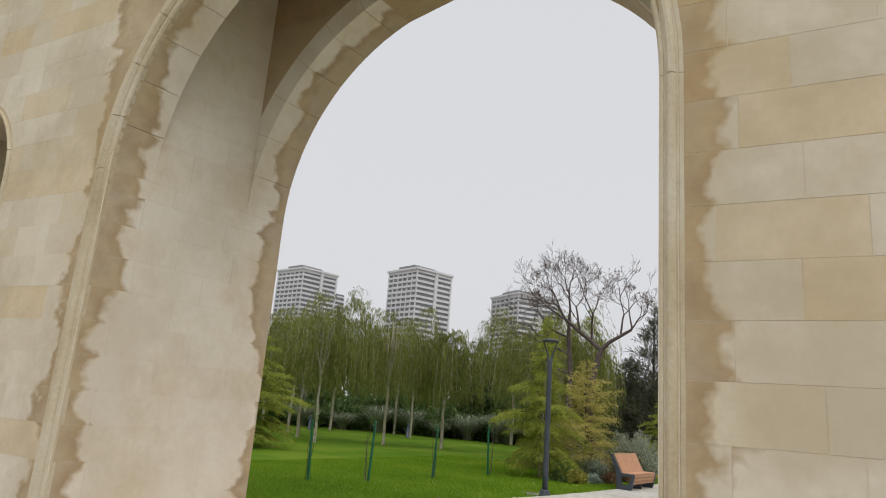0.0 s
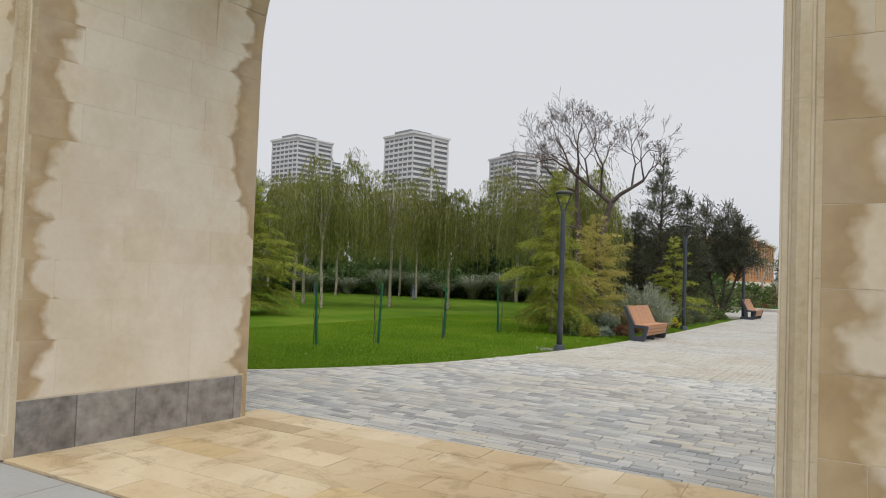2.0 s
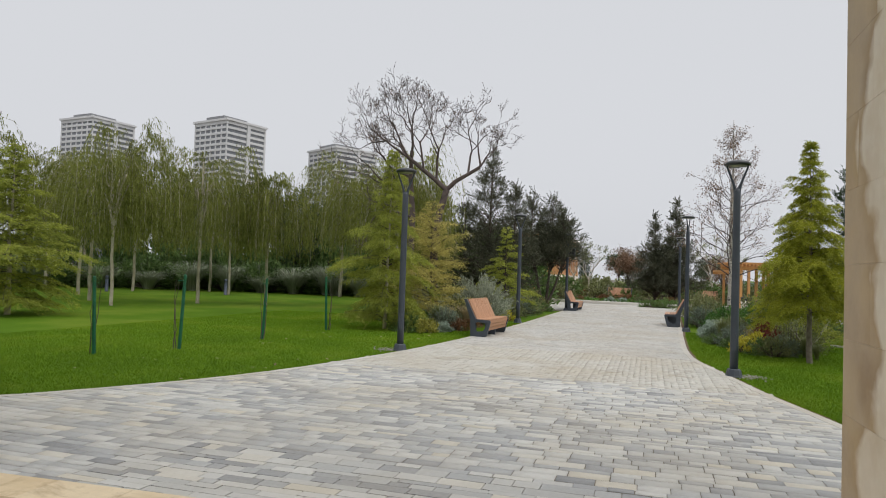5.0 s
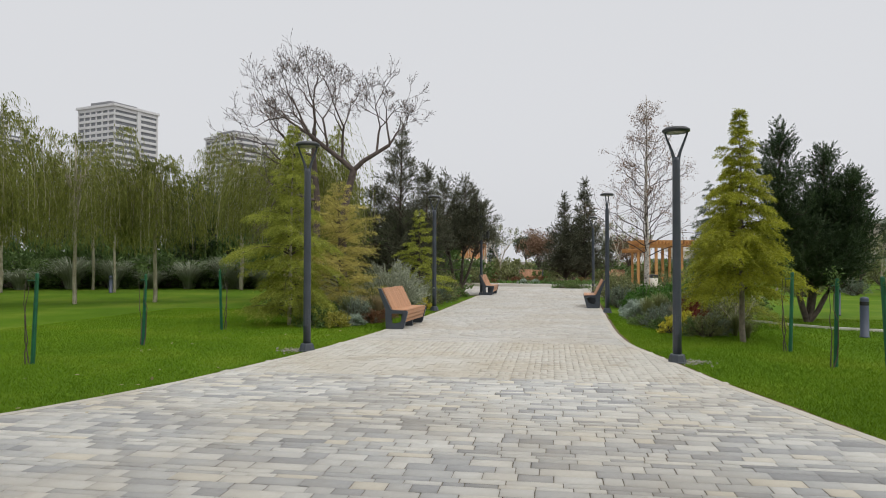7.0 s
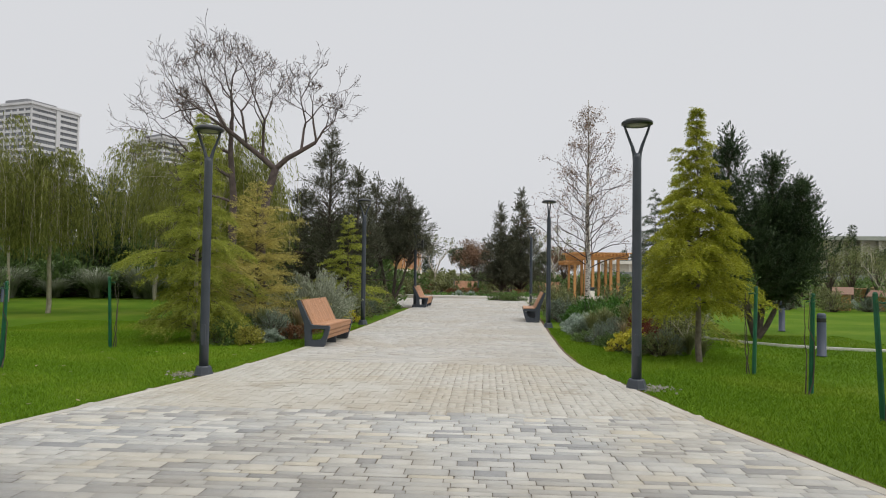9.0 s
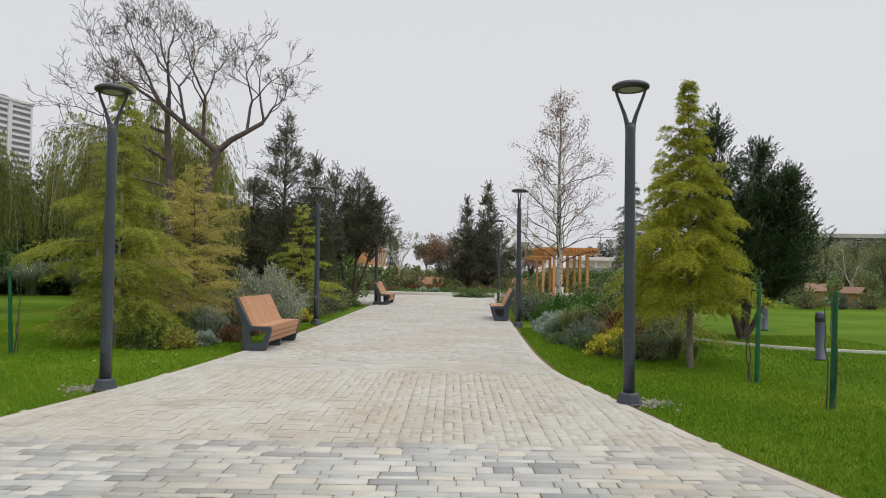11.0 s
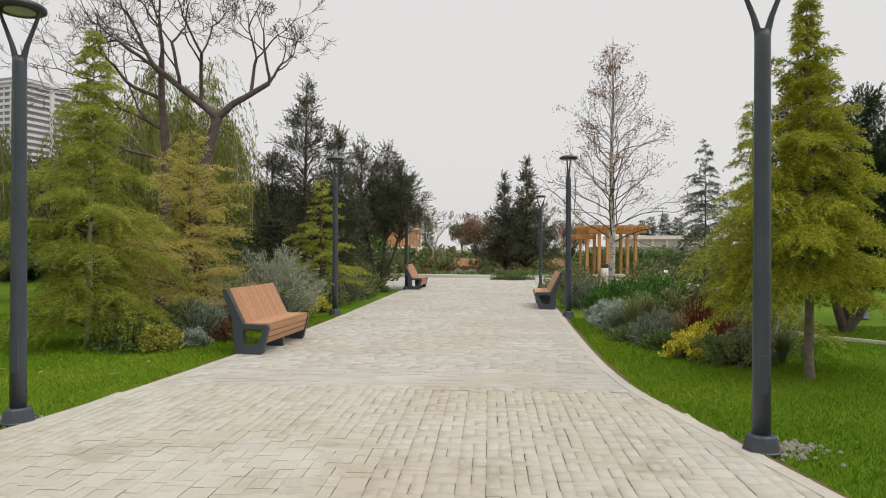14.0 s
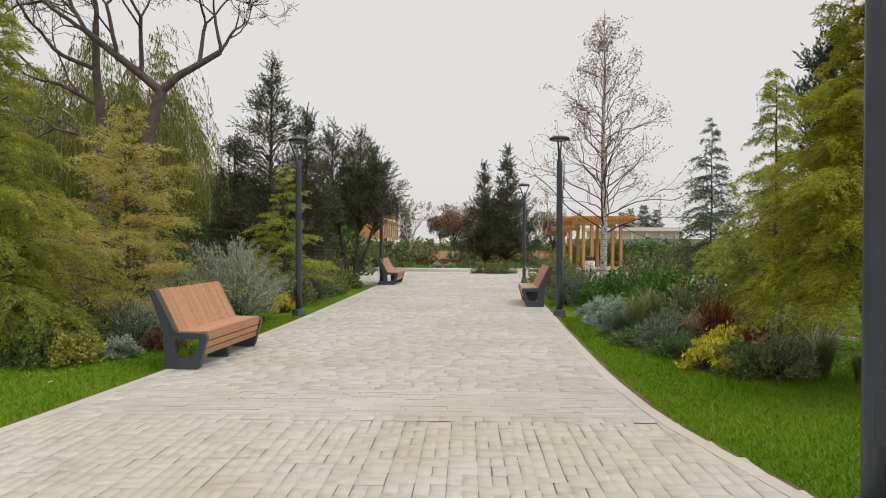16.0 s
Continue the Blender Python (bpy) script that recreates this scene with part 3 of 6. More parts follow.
for x0, x1, y0, y1, z0, z1 in ((-16, SIDE_C - SIDE_R - 0.03, YI + 0.0024, YO - 0.002, 0, TOP), (SIDE_C + SIDE_R + 0.03, XL - 0.0024, YI + 0.0024, YO - 0.002, 0, TOP), (SIDE_C - SIDE_R - 0.03, SIDE_C + SIDE_R + 0.03, 6.0, YO - 0.002, 0, TOP),
                               (SIDE_C - SIDE_R - 0.03, SIDE_C + SIDE_R + 0.03, YI + 0.0024, 6.0, SIDE_Z + SIDE_R + 0.02, TOP), (XR + 0.0024, 9.0, YI + 0.0024, YO - 0.002, 0, TOP)):
    bm = bmesh.new()
    core_box(bm, x0, x1, y0, y1, z0, z1)
    part("masonry_core", bm_mesh("masonry_core", bm, MORTAR), gate, "pale mortar and rubble core")
bm = bmesh.new()
core_box(bm, -16.2, 9.2, YI - 0.12, YO + 0.15, TOP + 0.36, TOP + 0.9)
part("parapet", bm_mesh("parapet", bm, STONE_X), gate)
bm = bmesh.new()
for y0, y1 in ((YI + 0.0024, BAND_I - 0.002), (BAND_O + 0.002, YO - 0.002)):
    for s in (-1, 1):
        n = 14
        for i in range(n):
            za, zb = ZS + (TOP - ZS) * i / n, ZS + (TOP - ZS) * (i + 1) / n
            poly = [(arc_x(za, RAD + 0.02, CX, s, ZS), za), (arc_x(zb, RAD + 0.02, CX, s, ZS), zb), (CX + s * (RAD + 0.011), zb), (CX + s * (RAD + 0.011), za)]
            if abs(poly[0][0] - poly[3][0]) > 0.004 or abs(poly[1][0] - poly[2][0]) > 0.004:
                prism_bm(bm, poly, lambda a, b, d: skew(a, d, b), y0, y1)
part("spandrel", bm_mesh("spandrel", bm, STONE_X), gate)
for s in (-1, 1):
    n = 8
    bm = bmesh.new()
    for i in range(n):
        za, zb = SIDE_Z + SIDE_R * i / n, SIDE_Z + SIDE_R * (i + 1) / n
        poly = [(arc_x(za, SIDE_R, SIDE_C, s, SIDE_Z), za), (arc_x(zb, SIDE_R, SIDE_C, s, SIDE_Z), zb), (SIDE_C + s * (SIDE_R + 0.03), zb), (SIDE_C + s * (SIDE_R + 0.03), za)]
        prism_bm(bm, poly, lambda a, b, d: skew(a, d, b), YI + 0.02, 4.5)
    part("side_spandrel", bm_mesh("side_spandrel", bm, STONE_X), gate)
bm = bmesh.new()
core_box(bm, -16, 9, YI - 0.02, YO + 0.02, TOP, TOP + 0.36)
ceiling = tagged(new("ceiling", bm_mesh("ceiling", bm, STONE_X)), "stone ceiling of the bay inside the gate", "ceiling", kind="structure")

# ---- floors under the gate ----
rngf = random.Random(11)
threshold = thing("floor_threshold", pose(0, 0, 0), "honey-coloured sandstone slabs with darker damp patches", "floor", kind="structure")


def chip(name, material, bevel=0.004):
    """One unit paving piece, its top at z = 0, with a chamfered rim."""
    bm = bmesh.new()
    prism_bm(bm, [(-0.5, -0.5), (-0.5, 0.5), (0.5, 0.5), (0.5, -0.5)], lambda a, b, d: (a, b, -d), 0.0, 0.03, 0.0)
    top = [f for f in bm.faces if abs(f.calc_center_median().z) < 1e-6]
    bmesh.ops.inset_region(bm, faces=top, thickness=0.018, depth=bevel)
    bmesh.ops.translate(bm, vec=(0, 0, -bevel), verts=bm.verts)
    return bm_mesh(name, bm, material)


slab_mesh, grey_mesh = chip("slab", SLAB, 0.002), chip("court_slab", GREY_SLAB, 0.002)
y = 4.08
row = 0
while y < 6.62:
    w = (0.36, 0.30, 0.40, 0.34, 0.38)[row % 5]
    x = -6.62 - rngf.uniform(0, 0.5)
    while x < -0.8:
        ln = rngf.uniform(0.5, 1.05)
        a, b = max(x, -6.64), min(x + ln, -0.82)
        if b - a > 0.05:
            f = ((a + b) / 2 - XL) / (XR - XL)
            ob = part("slab", slab_mesh, threshold)
            ob.matrix_world = Matrix.Translation(((a + b) / 2, y + w / 2 + 0.32 * f, 0.007 + rngf.uniform(-0.001, 0.0015))) @ pose(0, 0, 0, 0, 0, 3.0) @ Matrix.Diagonal((b - a - 0.004, w - 0.004, 1, 1))
        x += ln
    y += w
    row += 1
for i in range(22):
    for j in range(13):
        ob = part("court_slab", grey_mesh, courtyard)
        x0, y0 = -12.4 + i * 0.9 + 0.45 * (j % 2), 4.04 - 0.6 * (j + 0.5)
        ob.matrix_world = Matrix.Translation((x0, y0 + 0.055 * (x0 + 6.6), rngf.uniform(-0.001, 0.001))) @ pose(0, 0, 0, 0, 0, 3.0) @ Matrix.Diagonal((0.893, 0.593, 1, 1))


# ---- lamps ----
def lamp_post():
    t = thing("street_lamp", pose(0, 0, 0), "slate-grey steel park lamp with a forked top and flat round head", "street lamp", "lamps along the walk")
    bm = bmesh.new()
    lathe_bm(bm, [(0.15, 0.0), (0.15, 0.012), (0.14, 0.02), (0.112, 0.12), (0.10, 0.135), (0.06, 0.137)], 8)
    part("base", bm_mesh("base", bm, STEEL), t)
    bm = bmesh.new()
    lathe_bm(bm, [(0.068, 0.12), (0.067, 0.6), (0.064, 1.8), (0.060, 3.0), (0.059, 3.20), (0.045, 3.26)], 18)
    pole = part("pole", bm_mesh("pole", bm, STEEL, True), t)
    part("door_panel", box("door_panel", STEEL, -0.03, 0.03, -0.071, -0.055, 0.45, 0.75, 0.004), pole)
    for s in (-1, 1):
        pts = [(s * x, 0, z) for x, z in ((0.028, 3.14), (0.036, 3.25), (0.065, 3.36), (0.11, 3.48), (0.148, 3.58), (0.172, 3.66))]
        v, q = tubes([(pts, [0.031, 0.029, 0.023, 0.019, 0.017, 0.015])], 8)
        part("arm", mesh_of("arm", v, q, STEEL, True), t)
    bm = bmesh.new()
    lathe_bm(bm, [(0.13, 3.660), (0.185, 3.652), (0.215, 3.668), (0.213, 3.70), (0.17, 3.728), (0.09, 3.745), (0.015, 3.75)], 32)
    head = part("head", bm_mesh("head", bm, STEEL_DARK, True), t, "dark flat disc lamp head")
    bm = bmesh.new()
    lathe_bm(bm, [(0.127, 3.655), (0.127, 3.6595)], 28)
    part("diffuser", bm_mesh("diffuser", bm, DIFFUSER), head, "unlit pale lamp glass")
    return t


lamp = lamp_post()
lamp.matrix_world = pose(-6.63, 16.11, -0.012, 0, 0, 8)
for x, y, r in ((-0.35, 15.74, -6), (-6.09, 26.22, 10), (-0.61, 26.23, 70), (-5.62, 36.4, 30), (-0.38, 37.6, -15), (22.7, 50.0, 20)):
    copy_thing(lamp, pose(x, y, -0.012, 0, 0, r))
speaker = thing("loudspeaker", pose(-5.50, 36.3, 2.66), "black box loudspeaker strapped to a lamp post", "loudspeaker")
part("case", box("case", STEEL_DARK, -0.02, 0.26, -0.13, 0.13, -0.02, 0.36, 0.02), speaker)
part("grille", box("grille", DARK_GLASS, 0.03, 0.22, -0.136, -0.131, 0.02, 0.32), speaker)
part("bracket", box("bracket", STEEL, -0.08, -0.018, -0.05, 0.05, 0.1, 0.2), speaker)


# ---- benches ----
def bench_thing():
    """A bench along y; its sitter looks to +x. Origin at the back of the near foot."""
    t = thing("bench", pose(0, 0, 0), "tan timber-slat park bench on dark blue-grey steel ends", "bench", "benches along the walk")
    L = 1.88
    outer = [(0.0, 0.0), (0.40, 0.0), (0.43, 0.03), (0.525, 0.39), (0.50, 0.43), (0.17, 0.44), (0.12, 0.46), (-0.125, 0.945), (-0.20, 0.945), (-0.02, 0.46)]
    inner = [(0.17, 0.125), (0.33, 0.15), (0.36, 0.18), (0.435, 0.345), (0.415, 0.365), (0.16, 0.365), (0.125, 0.345), (0.14, 0.15)]
    for y0 in (0.0, L - 0.07):
        bm = bmesh.new()
        rings = []
        for y in (y0, y0 + 0.07):
            rings.append(([bm.verts.new((a, y, b)) for a, b in outer], [bm.verts.new((a, y, b)) for a, b in inner]))
        for k in (0, 1):
            edges = []
            for loop in rings[k]:
                for i in range(len(loop)):
                    edges.append(bm.edges.get((loop[i], loop[(i + 1) % len(loop)])) or bm.edges.new((loop[i], loop[(i + 1) % len(loop)])))
            bmesh.ops.triangle_fill(bm, use_beauty=True, edges=edges)
        for which in (0, 1):
            a, b = rings[0][which], rings[1][which]
            for i in range(len(a)):
                bm.faces.new((a[i], a[(i + 1) % len(a)], b[(i + 1) % len(a)], b[i]))
        part("side_panel", bm_mesh("side_panel", bm, STEEL), t, "dark blue-grey steel end panel")
    part("middle_support", box("middle_support", STEEL, 0.12, 0.40, L / 2 - 0.03, L / 2 + 0.03, 0.0, 0.36, 0.006), t, "dark blue-grey steel end panel")
    # upright narrow slats of the back
    n = 27
    for i in range(n):
        w = (L - 0.15) / n
        y0 = 0.075 + w * i
        bm = bmesh.new()
        prism_bm(bm, [(0.155, 0.435), (-0.105, 0.955), (-0.145, 0.94), (0.115, 0.425)], lambda a, b, d: (a, d, b), y0 + 0.003, y0 + w - 0.003, 0.003)
        part("back_slat", bm_mesh("back_slat", bm, BENCH_WOOD), t)
    for i in range(4):
        a = 0.15 + 0.09 * i
        part("seat_slat", box("seat_slat", BENCH_WOOD, a, a + 0.083, 0.072, L - 0.072, 0.415 - 0.012 * (i == 3), 0.45, 0.008), t)
    for i in range(3):
        z1 = 0.41 - 0.088 * i
        bm = bmesh.new()
        f = lambda z: 0.515 - (0.42 - z) * 0.26
        prism_bm(bm, [(f(z1), z1), (f(z1 - 0.076), z1 - 0.076), (f(z1 - 0.076) - 0.035, z1 - 0.076), (f(z1) - 0.035, z1)], lambda a, b, d: (a, d, b), 0.072, L - 0.072, 0.005)
        part("front_slat", bm_mesh("front_slat", bm, BENCH_WOOD), t)
    return t


bench = bench_thing()
bench.matrix_world = pose(-6.16, 20.02, 0, 0, 0, -3)
copy_thing(bench, pose(-5.52, 36.2, 0, 0, 0, -2))
copy_thing(bench, pose(-0.66, 29.9, 0, 0, 0, 180 - 2))
for x, y, r in ((-4.9, 57.5, -95), (1.6, 59.5, -80), (-0.2, 62, -70), (19.3, 46.5, 95), (23.6, 50.5, 80)):
    tagged(copy_thing(bench, pose(x, y, 0, 0, 0, r)), "timber-slat park bench standing among far shrubs")


# ---- small posts ----
def stake_thing(h, lean, seed):
    t = thing("tree_stake", pose(0, 0, 0), "green-painted stake tied to a thin bare sapling in the lawn", "tree stake", "staked saplings on the lawn")
    r = np.random.default_rng(seed)
    bm = bmesh.new()
    lathe_bm(bm, [(0.034, -0.02), (0.032, 0.5), (0.029, h - 0.02), (0.018, h)], 8)
    ob = part("stake", bm_mesh("stake", bm, STAKE_GREEN), t)
    ob.rotation_euler = (radians(lean), radians(-lean), 0)
    lines = []
    for k in range(2):
        p = np.array([-0.10 + 0.05 * k, 0.02 + 0.04 * k, -0.02])
        pts = [p.copy()]
        for i in range(7):
            p = p + np.array([r.normal(0.006, 0.02), r.normal(0, 0.02), h / 7.5])
            pts.append(p.copy())
        lines.append((pts, np.linspace(0.011, 0.004, 8)))
    v, q = tubes(lines, 5)
    part("sapling_stem", mesh_of("sapling_stem", v, q, BARK, True), t)
    pts = [(0.05 * math.cos(a) - 0.025, 0.05 * math.sin(a), h - 0.12 + 0.008 * math.sin(3 * a)) for a in np.linspace(0, 2 * math.pi, 12)]
    v, q = tubes([(pts, [0.007] * 12)], 5)
    part("tie", mesh_of("tie", v, q, STAKE_GREEN), t)
    pos = np.array([[-0.03, 0.0, h]]) + r.normal(0, 1, (90, 3)) * (0.05, 0.05, 0.10)
    v, q = leaves(r, pos, r.normal(0, 1, (90, 3)) + (0, 0, 0.6), 0.07, 0.016)
    part("sprig", mesh_of("sprig", v, q, HEDGE), t)["kind"] = "stuff"
    return t


stakes = [stake_thing(1.36, 1.5, 3), stake_thing(1.42, -2.0, 4)]
spots = [(-11.02, 12.62), (-10.32, 13.98), (-10.05, 16.45), (-9.96, 19.4), (-11.24, 10.64), (1.88, 17.45), (1.96, 15.70), (1.97, 14.05), (2.2, 12.4)]
for i, (x, y) in enumerate(spots):
    if i < 2:
        stakes[i].matrix_world = pose(x, y, -0.02, 0, 0, 40 * i)
    else:
        copy_thing(stakes[i % 2], pose(x, y, -0.02, 0, 0, 70 * i))
bollard = thing("bollard", pose(4.25, 20.2, -0.02), "blue-grey painted steel bollard light in the grass", "bollard", "bollards on the lawn")
bm = bmesh.new()
lathe_bm(bm, [(0.10, 0.0), (0.10, 0.02), (0.085, 0.025), (0.085, 0.80), (0.08, 0.84), (0.05, 0.86)], 16)
part("post", bm_mesh("post", bm, BLUE_STEEL, True), bollard)
bm = bmesh.new()
lathe_bm(bm, [(0.087, 0.68), (0.087, 0.76)], 16)
part("light_ring", bm_mesh("light_ring", bm, DARK_GLASS), bollard)
for x, y in ((6.14, 26.5), (-24.3, 35.6), (-30.0, 33.0), (-14.5, 37.0)):
    copy_thing(bollard, pose(x, y, -0.02))


# ---- trees ----
def conifer(name, seed, h, clear, radius, whorls, per, up, droop, needles, size, leaf_mat, bark, label, lumps=0.2, stems=1, trunk_r=0.07, twig=0.42, spread=1.0, fluff=1.0, shape=1.0, slim=0.26, hang=0.0, peak=0.85):
    """A conifer: trunk, curved boughs with side twigs, needles along them."""
    r = np.random.default_rng(seed)
    t = thing(name, pose(0, 0, 0), label, "tree")
    wood, boughs, tw_a, tw_b, tw_w = [], [], [], [], []
    for s in range(stems):
        lean = r.normal(0, 0.06, 2) if stems > 1 else r.normal(0, 0.012, 2)
        hs = h * (1 if s == 0 else r.uniform(0.78, 0.94))
        off = np.array([0.0, 0.0]) if s == 0 else r.normal(0, 0.32 * radius, 2)
        zs = np.linspace(0, hs, 14)
        wob = np.cumsum(r.normal(0, 0.012, (14, 2)), 0)
        tr = np.stack([lean[0] * zs + wob[:, 0] + off[0] * np.minimum(zs / 1.2, 1), lean[1] * zs + wob[:, 1] + off[1] * np.minimum(zs / 1.2, 1), zs - 0.05], 1)
        wood.append((tr, trunk_r * (1 - zs / hs * 0.93)))
        for w in range(whorls):
            f = (w + r.uniform(-0.35, 0.35)) / whorls
            f = min(max(f, 0.0), 0.985)
            z = clear + (hs - clear) * f
            base = np.array([np.interp(z, zs, tr[:, 0]), np.interp(z, zs, tr[:, 1]), z])
            prof = (1 - f) ** peak * shape + (1 - shape) * math.sqrt(max(0.0, 1 - (2 * f - 0.75) ** 2 / 1.8))
            low = 0.62 + 0.38 * min(1, f * 5)
            for b in range(per):
                az = 2.4 * w + 2 * math.pi * b / per + r.normal(0, 0.35)
                L = (radius / (stems ** 0.4)) * (prof * low + 0.05) * (1 + lumps * r.normal()) * spread
                L = max(L, 0.1)
                out = np.array([math.cos(az), math.sin(az), 0])
                q = np.linspace(0, 1, 6)
                u2 = up + 0.5 * f + r.normal(0, 0.10)
                pts = base + out * (L * q)[:, None] + np.array([0, 0, 1.0]) * (L * (u2 * q - droop * q * q) + r.normal(0, 0.02, 6))[:, None]
                boughs.append((pts, np.linspace(0.008 + 0.009 * L, 0.002, 6)))
                m = max(5, int(17 * L / 0.9) + 4)
                ss = r.uniform(0.22, 1.0, m)
                p0 = np.stack([np.interp(ss, q, pts[:, c]) for c in range(3)], 1)
                side = np.cross(out, (0, 0, 1.0)) * np.where(r.random(m) < 0.5, 1, -1)[:, None]
                way = side * r.uniform(0.5, 1.0, m)[:, None] + out * r.uniform(0.5, 1.0, m)[:, None] + np.array([0, 0, 1.0]) * r.normal(0.02 + 0.25 * up - 0.25 * droop - hang, 0.22, m)[:, None]
                way /= np.linalg.norm(way, axis=1)[:, None]
                ln = twig * L * (1.15 - 0.75 * ss) * r.uniform(0.6, 1.2, m) + 0.05
                tw_a.append(p0)
                tw_b.append(p0 + way * ln[:, None])
                tw_w.append(ln)
                tw_a.append(pts[2:5])
                tw_b.append(pts[3:6])
                tw_w.append(np.full(3, L / 5))
    v, q = tubes(wood, 5)
    part("trunk", mesh_of("trunk", v, q, bark, True), t)
    v, q = tubes(boughs, 4)
    part("boughwork", mesh_of("boughwork", v, q, BARK, True), t, "dark thin boughs")["kind"] = "stuff"
    a, b, w = np.concatenate(tw_a), np.concatenate(tw_b), np.concatenate(tw_w)
    pick = r.choice(len(a), needles, p=w / w.sum())
    s = r.random(needles)[:, None]
    d = b[pick] - a[pick]
    sag = np.array([0, 0, -0.22 * droop - 0.35 * hang]) * (s ** 2) * np.linalg.norm(d, axis=1)[:, None]
    pos = a[pick] + d * s + sag + r.normal(0, 0.018 * fluff, (needles, 3))
    way = d / (np.linalg.norm(d, axis=1)[:, None] + 1e-6) + r.normal(0, 0.55, (needles, 3))
    v, q = leaves(r, pos, way, size, size * slim, 0.5)
    part("crown", mesh_of("crown", v, q, leaf_mat), t, "needle foliage in drooping layered sprays" if droop > 0.2 else "dense dark needle foliage")
    return t


def put_tree(t, x, y, turn=0, size=1.0, z=-0.03):
    t.matrix_world = pose(x, y, z, 0, 0, turn)
    t.scale = (size, size, size)
    return t


def cedar(seed, h, clear, radius, count, up, droop, needles, size, leaf_mat, bark, label, peak=1.0, lumps=0.3, trunk_r=0.06, hang=0.5, thick=0.02, branchlet=0.42):
    """A young cedar: drooping boughs in a spiral, each a flat spray of hanging branchlets clad in short needles."""
    r = np.random.default_rng(seed)
    t = thing("cedar_tree", pose(0, 0, 0), label, "tree")
    zs = np.linspace(0, h, 16)
    wob = np.cumsum(r.normal(0, 0.010, (16, 2)), 0)
    tr = np.stack([wob[:, 0], wob[:, 1], zs - 0.05], 1)
    boughs, A, B, W = [], [], [], []
    q = np.linspace(0, 1, 7)
    for i in range(count):
        f = min(max((i + r.uniform(-1.5, 1.5)) / count, 0.0), 0.985) ** 0.92
        z = clear + (h - clear) * f
        base = np.array([np.interp(z, zs, tr[:, 0]), np.interp(z, zs, tr[:, 1]), z - 0.05])
        az = 2.39996 * i + r.normal(0, 0.3)
        out = np.array([math.cos(az), math.sin(az), 0.0])
        side0 = np.array([-out[1], out[0], 0.0])
        L = max(radius * ((1 - f) ** peak * (0.72 + 0.28 * min(1, f * 6)) + 0.05) * (1 + lumps * r.normal()), 0.09)
        u, dr = up + 0.45 * f + r.normal(0, 0.12), droop * r.uniform(0.7, 1.3)
        swing = r.normal(0, 0.10)
        pts = base + out * (L * q)[:, None] + side0 * (L * swing * q * q)[:, None] + np.array([0, 0, 1.0]) * (L * (u * q - dr * q ** 2.2))[:, None]
        boughs.append((pts, np.linspace(0.006 + 0.009 * L, 0.002, 7)))
        m = int(8 + 26 * L)
        ss = np.sort(r.uniform(0.12, 1.0, m))
        p0 = np.stack([np.interp(ss, q, pts[:, c]) for c in range(3)], 1)
        sgn = np.where(np.arange(m) % 2 == 0, 1.0, -1.0)[:, None]
        way = side0 * sgn * r.uniform(0.45, 1.0, m)[:, None] + out * r.uniform(0.35, 0.95, m)[:, None] + np.array([0, 0, 1.0]) * r.normal(0.02, 0.16, m)[:, None]
        way /= np.linalg.norm(way, axis=1)[:, None]
        ln = (branchlet * L * (1.12 - 0.85 * ss) + 0.05) * r.uniform(0.55, 1.35, m)
        A += [p0, pts[2:6]]
        B += [p0 + way * ln[:, None], pts[3:7]]
        W += [ln, np.full(4, L / 6)]
    v, f4 = tubes([(tr, trunk_r * (1 - zs / h * 0.94))], 7)
    part("trunk", mesh_of("trunk", v, f4, bark, True), t)
    v, f4 = tubes(boughs, 4)
    part("boughwork", mesh_of("boughwork", v, f4, BARK, True), t, "dark thin boughs")["kind"] = "stuff"
    a, b, w = np.concatenate(A), np.concatenate(B), np.concatenate(W)
    pick = r.choice(len(a), needles, p=w / w.sum())
    s = r.random(needles)[:, None]
    d = b[pick] - a[pick]
    ln = np.linalg.norm(d, axis=1)[:, None] + 1e-6
    sag = np.array([0, 0, -1.0]) * hang * ln * s ** 2
    pos = a[pick] + d * s + sag + r.normal(0, thick, (needles, 3)) * (1.1 - 0.5 * s)
    way = d / ln + np.array([0, 0, -1.2]) * hang * s + r.normal(0, 0.5, (needles, 3))
    v, f4 = leaves(r, pos, way, size, size * 0.30, 0.3)
    part("crown", mesh_of("crown", v, f4, leaf_mat), t, "needle foliage in drooping layered sprays")
    return t


put_tree(cedar(21, 4.76, 1.08, 1.1, 136, 0.22, 0.50, 140000, 0.042, CEDAR, BARK_CEDAR, "yellow-green young cedar with drooping layered boughs beside the walk", 1.2, 0.28, 0.062, 0.55), 1.48, 18.9, 20)
green_cedar = cedar(22, 5.15, 0.35, 1.28, 130, 0.25, 0.55, 120000, 0.046, CEDAR_GREEN, BARK_PALE, "green young cedar with loose drooping boughs behind a lamp", 0.9, 0.32, 0.06, 0.5)
put_tree(green_cedar, -8.85, 20.8, 70)
put_tree(cedar(23, 3.95, 0.2, 1.55, 95, 0.30, 0.32, 66000, 0.048, CEDAR_GOLD, BARK, "golden-brown cedar with feathery spreading boughs", 0.85, 0.42, 0.05, 0.2, 0.026, 0.52), -8.5, 23.7, 10)
small_cedar = cedar(24, 3.55, 0.25, 1.15, 60, 0.28, 0.35, 26000, 0.06, CEDAR_GREEN, BARK, "small bright green cedar in the shrub border", 0.9, 0.34, 0.045, 0.25)
put_tree(small_cedar, -7.15, 29.0, 120)
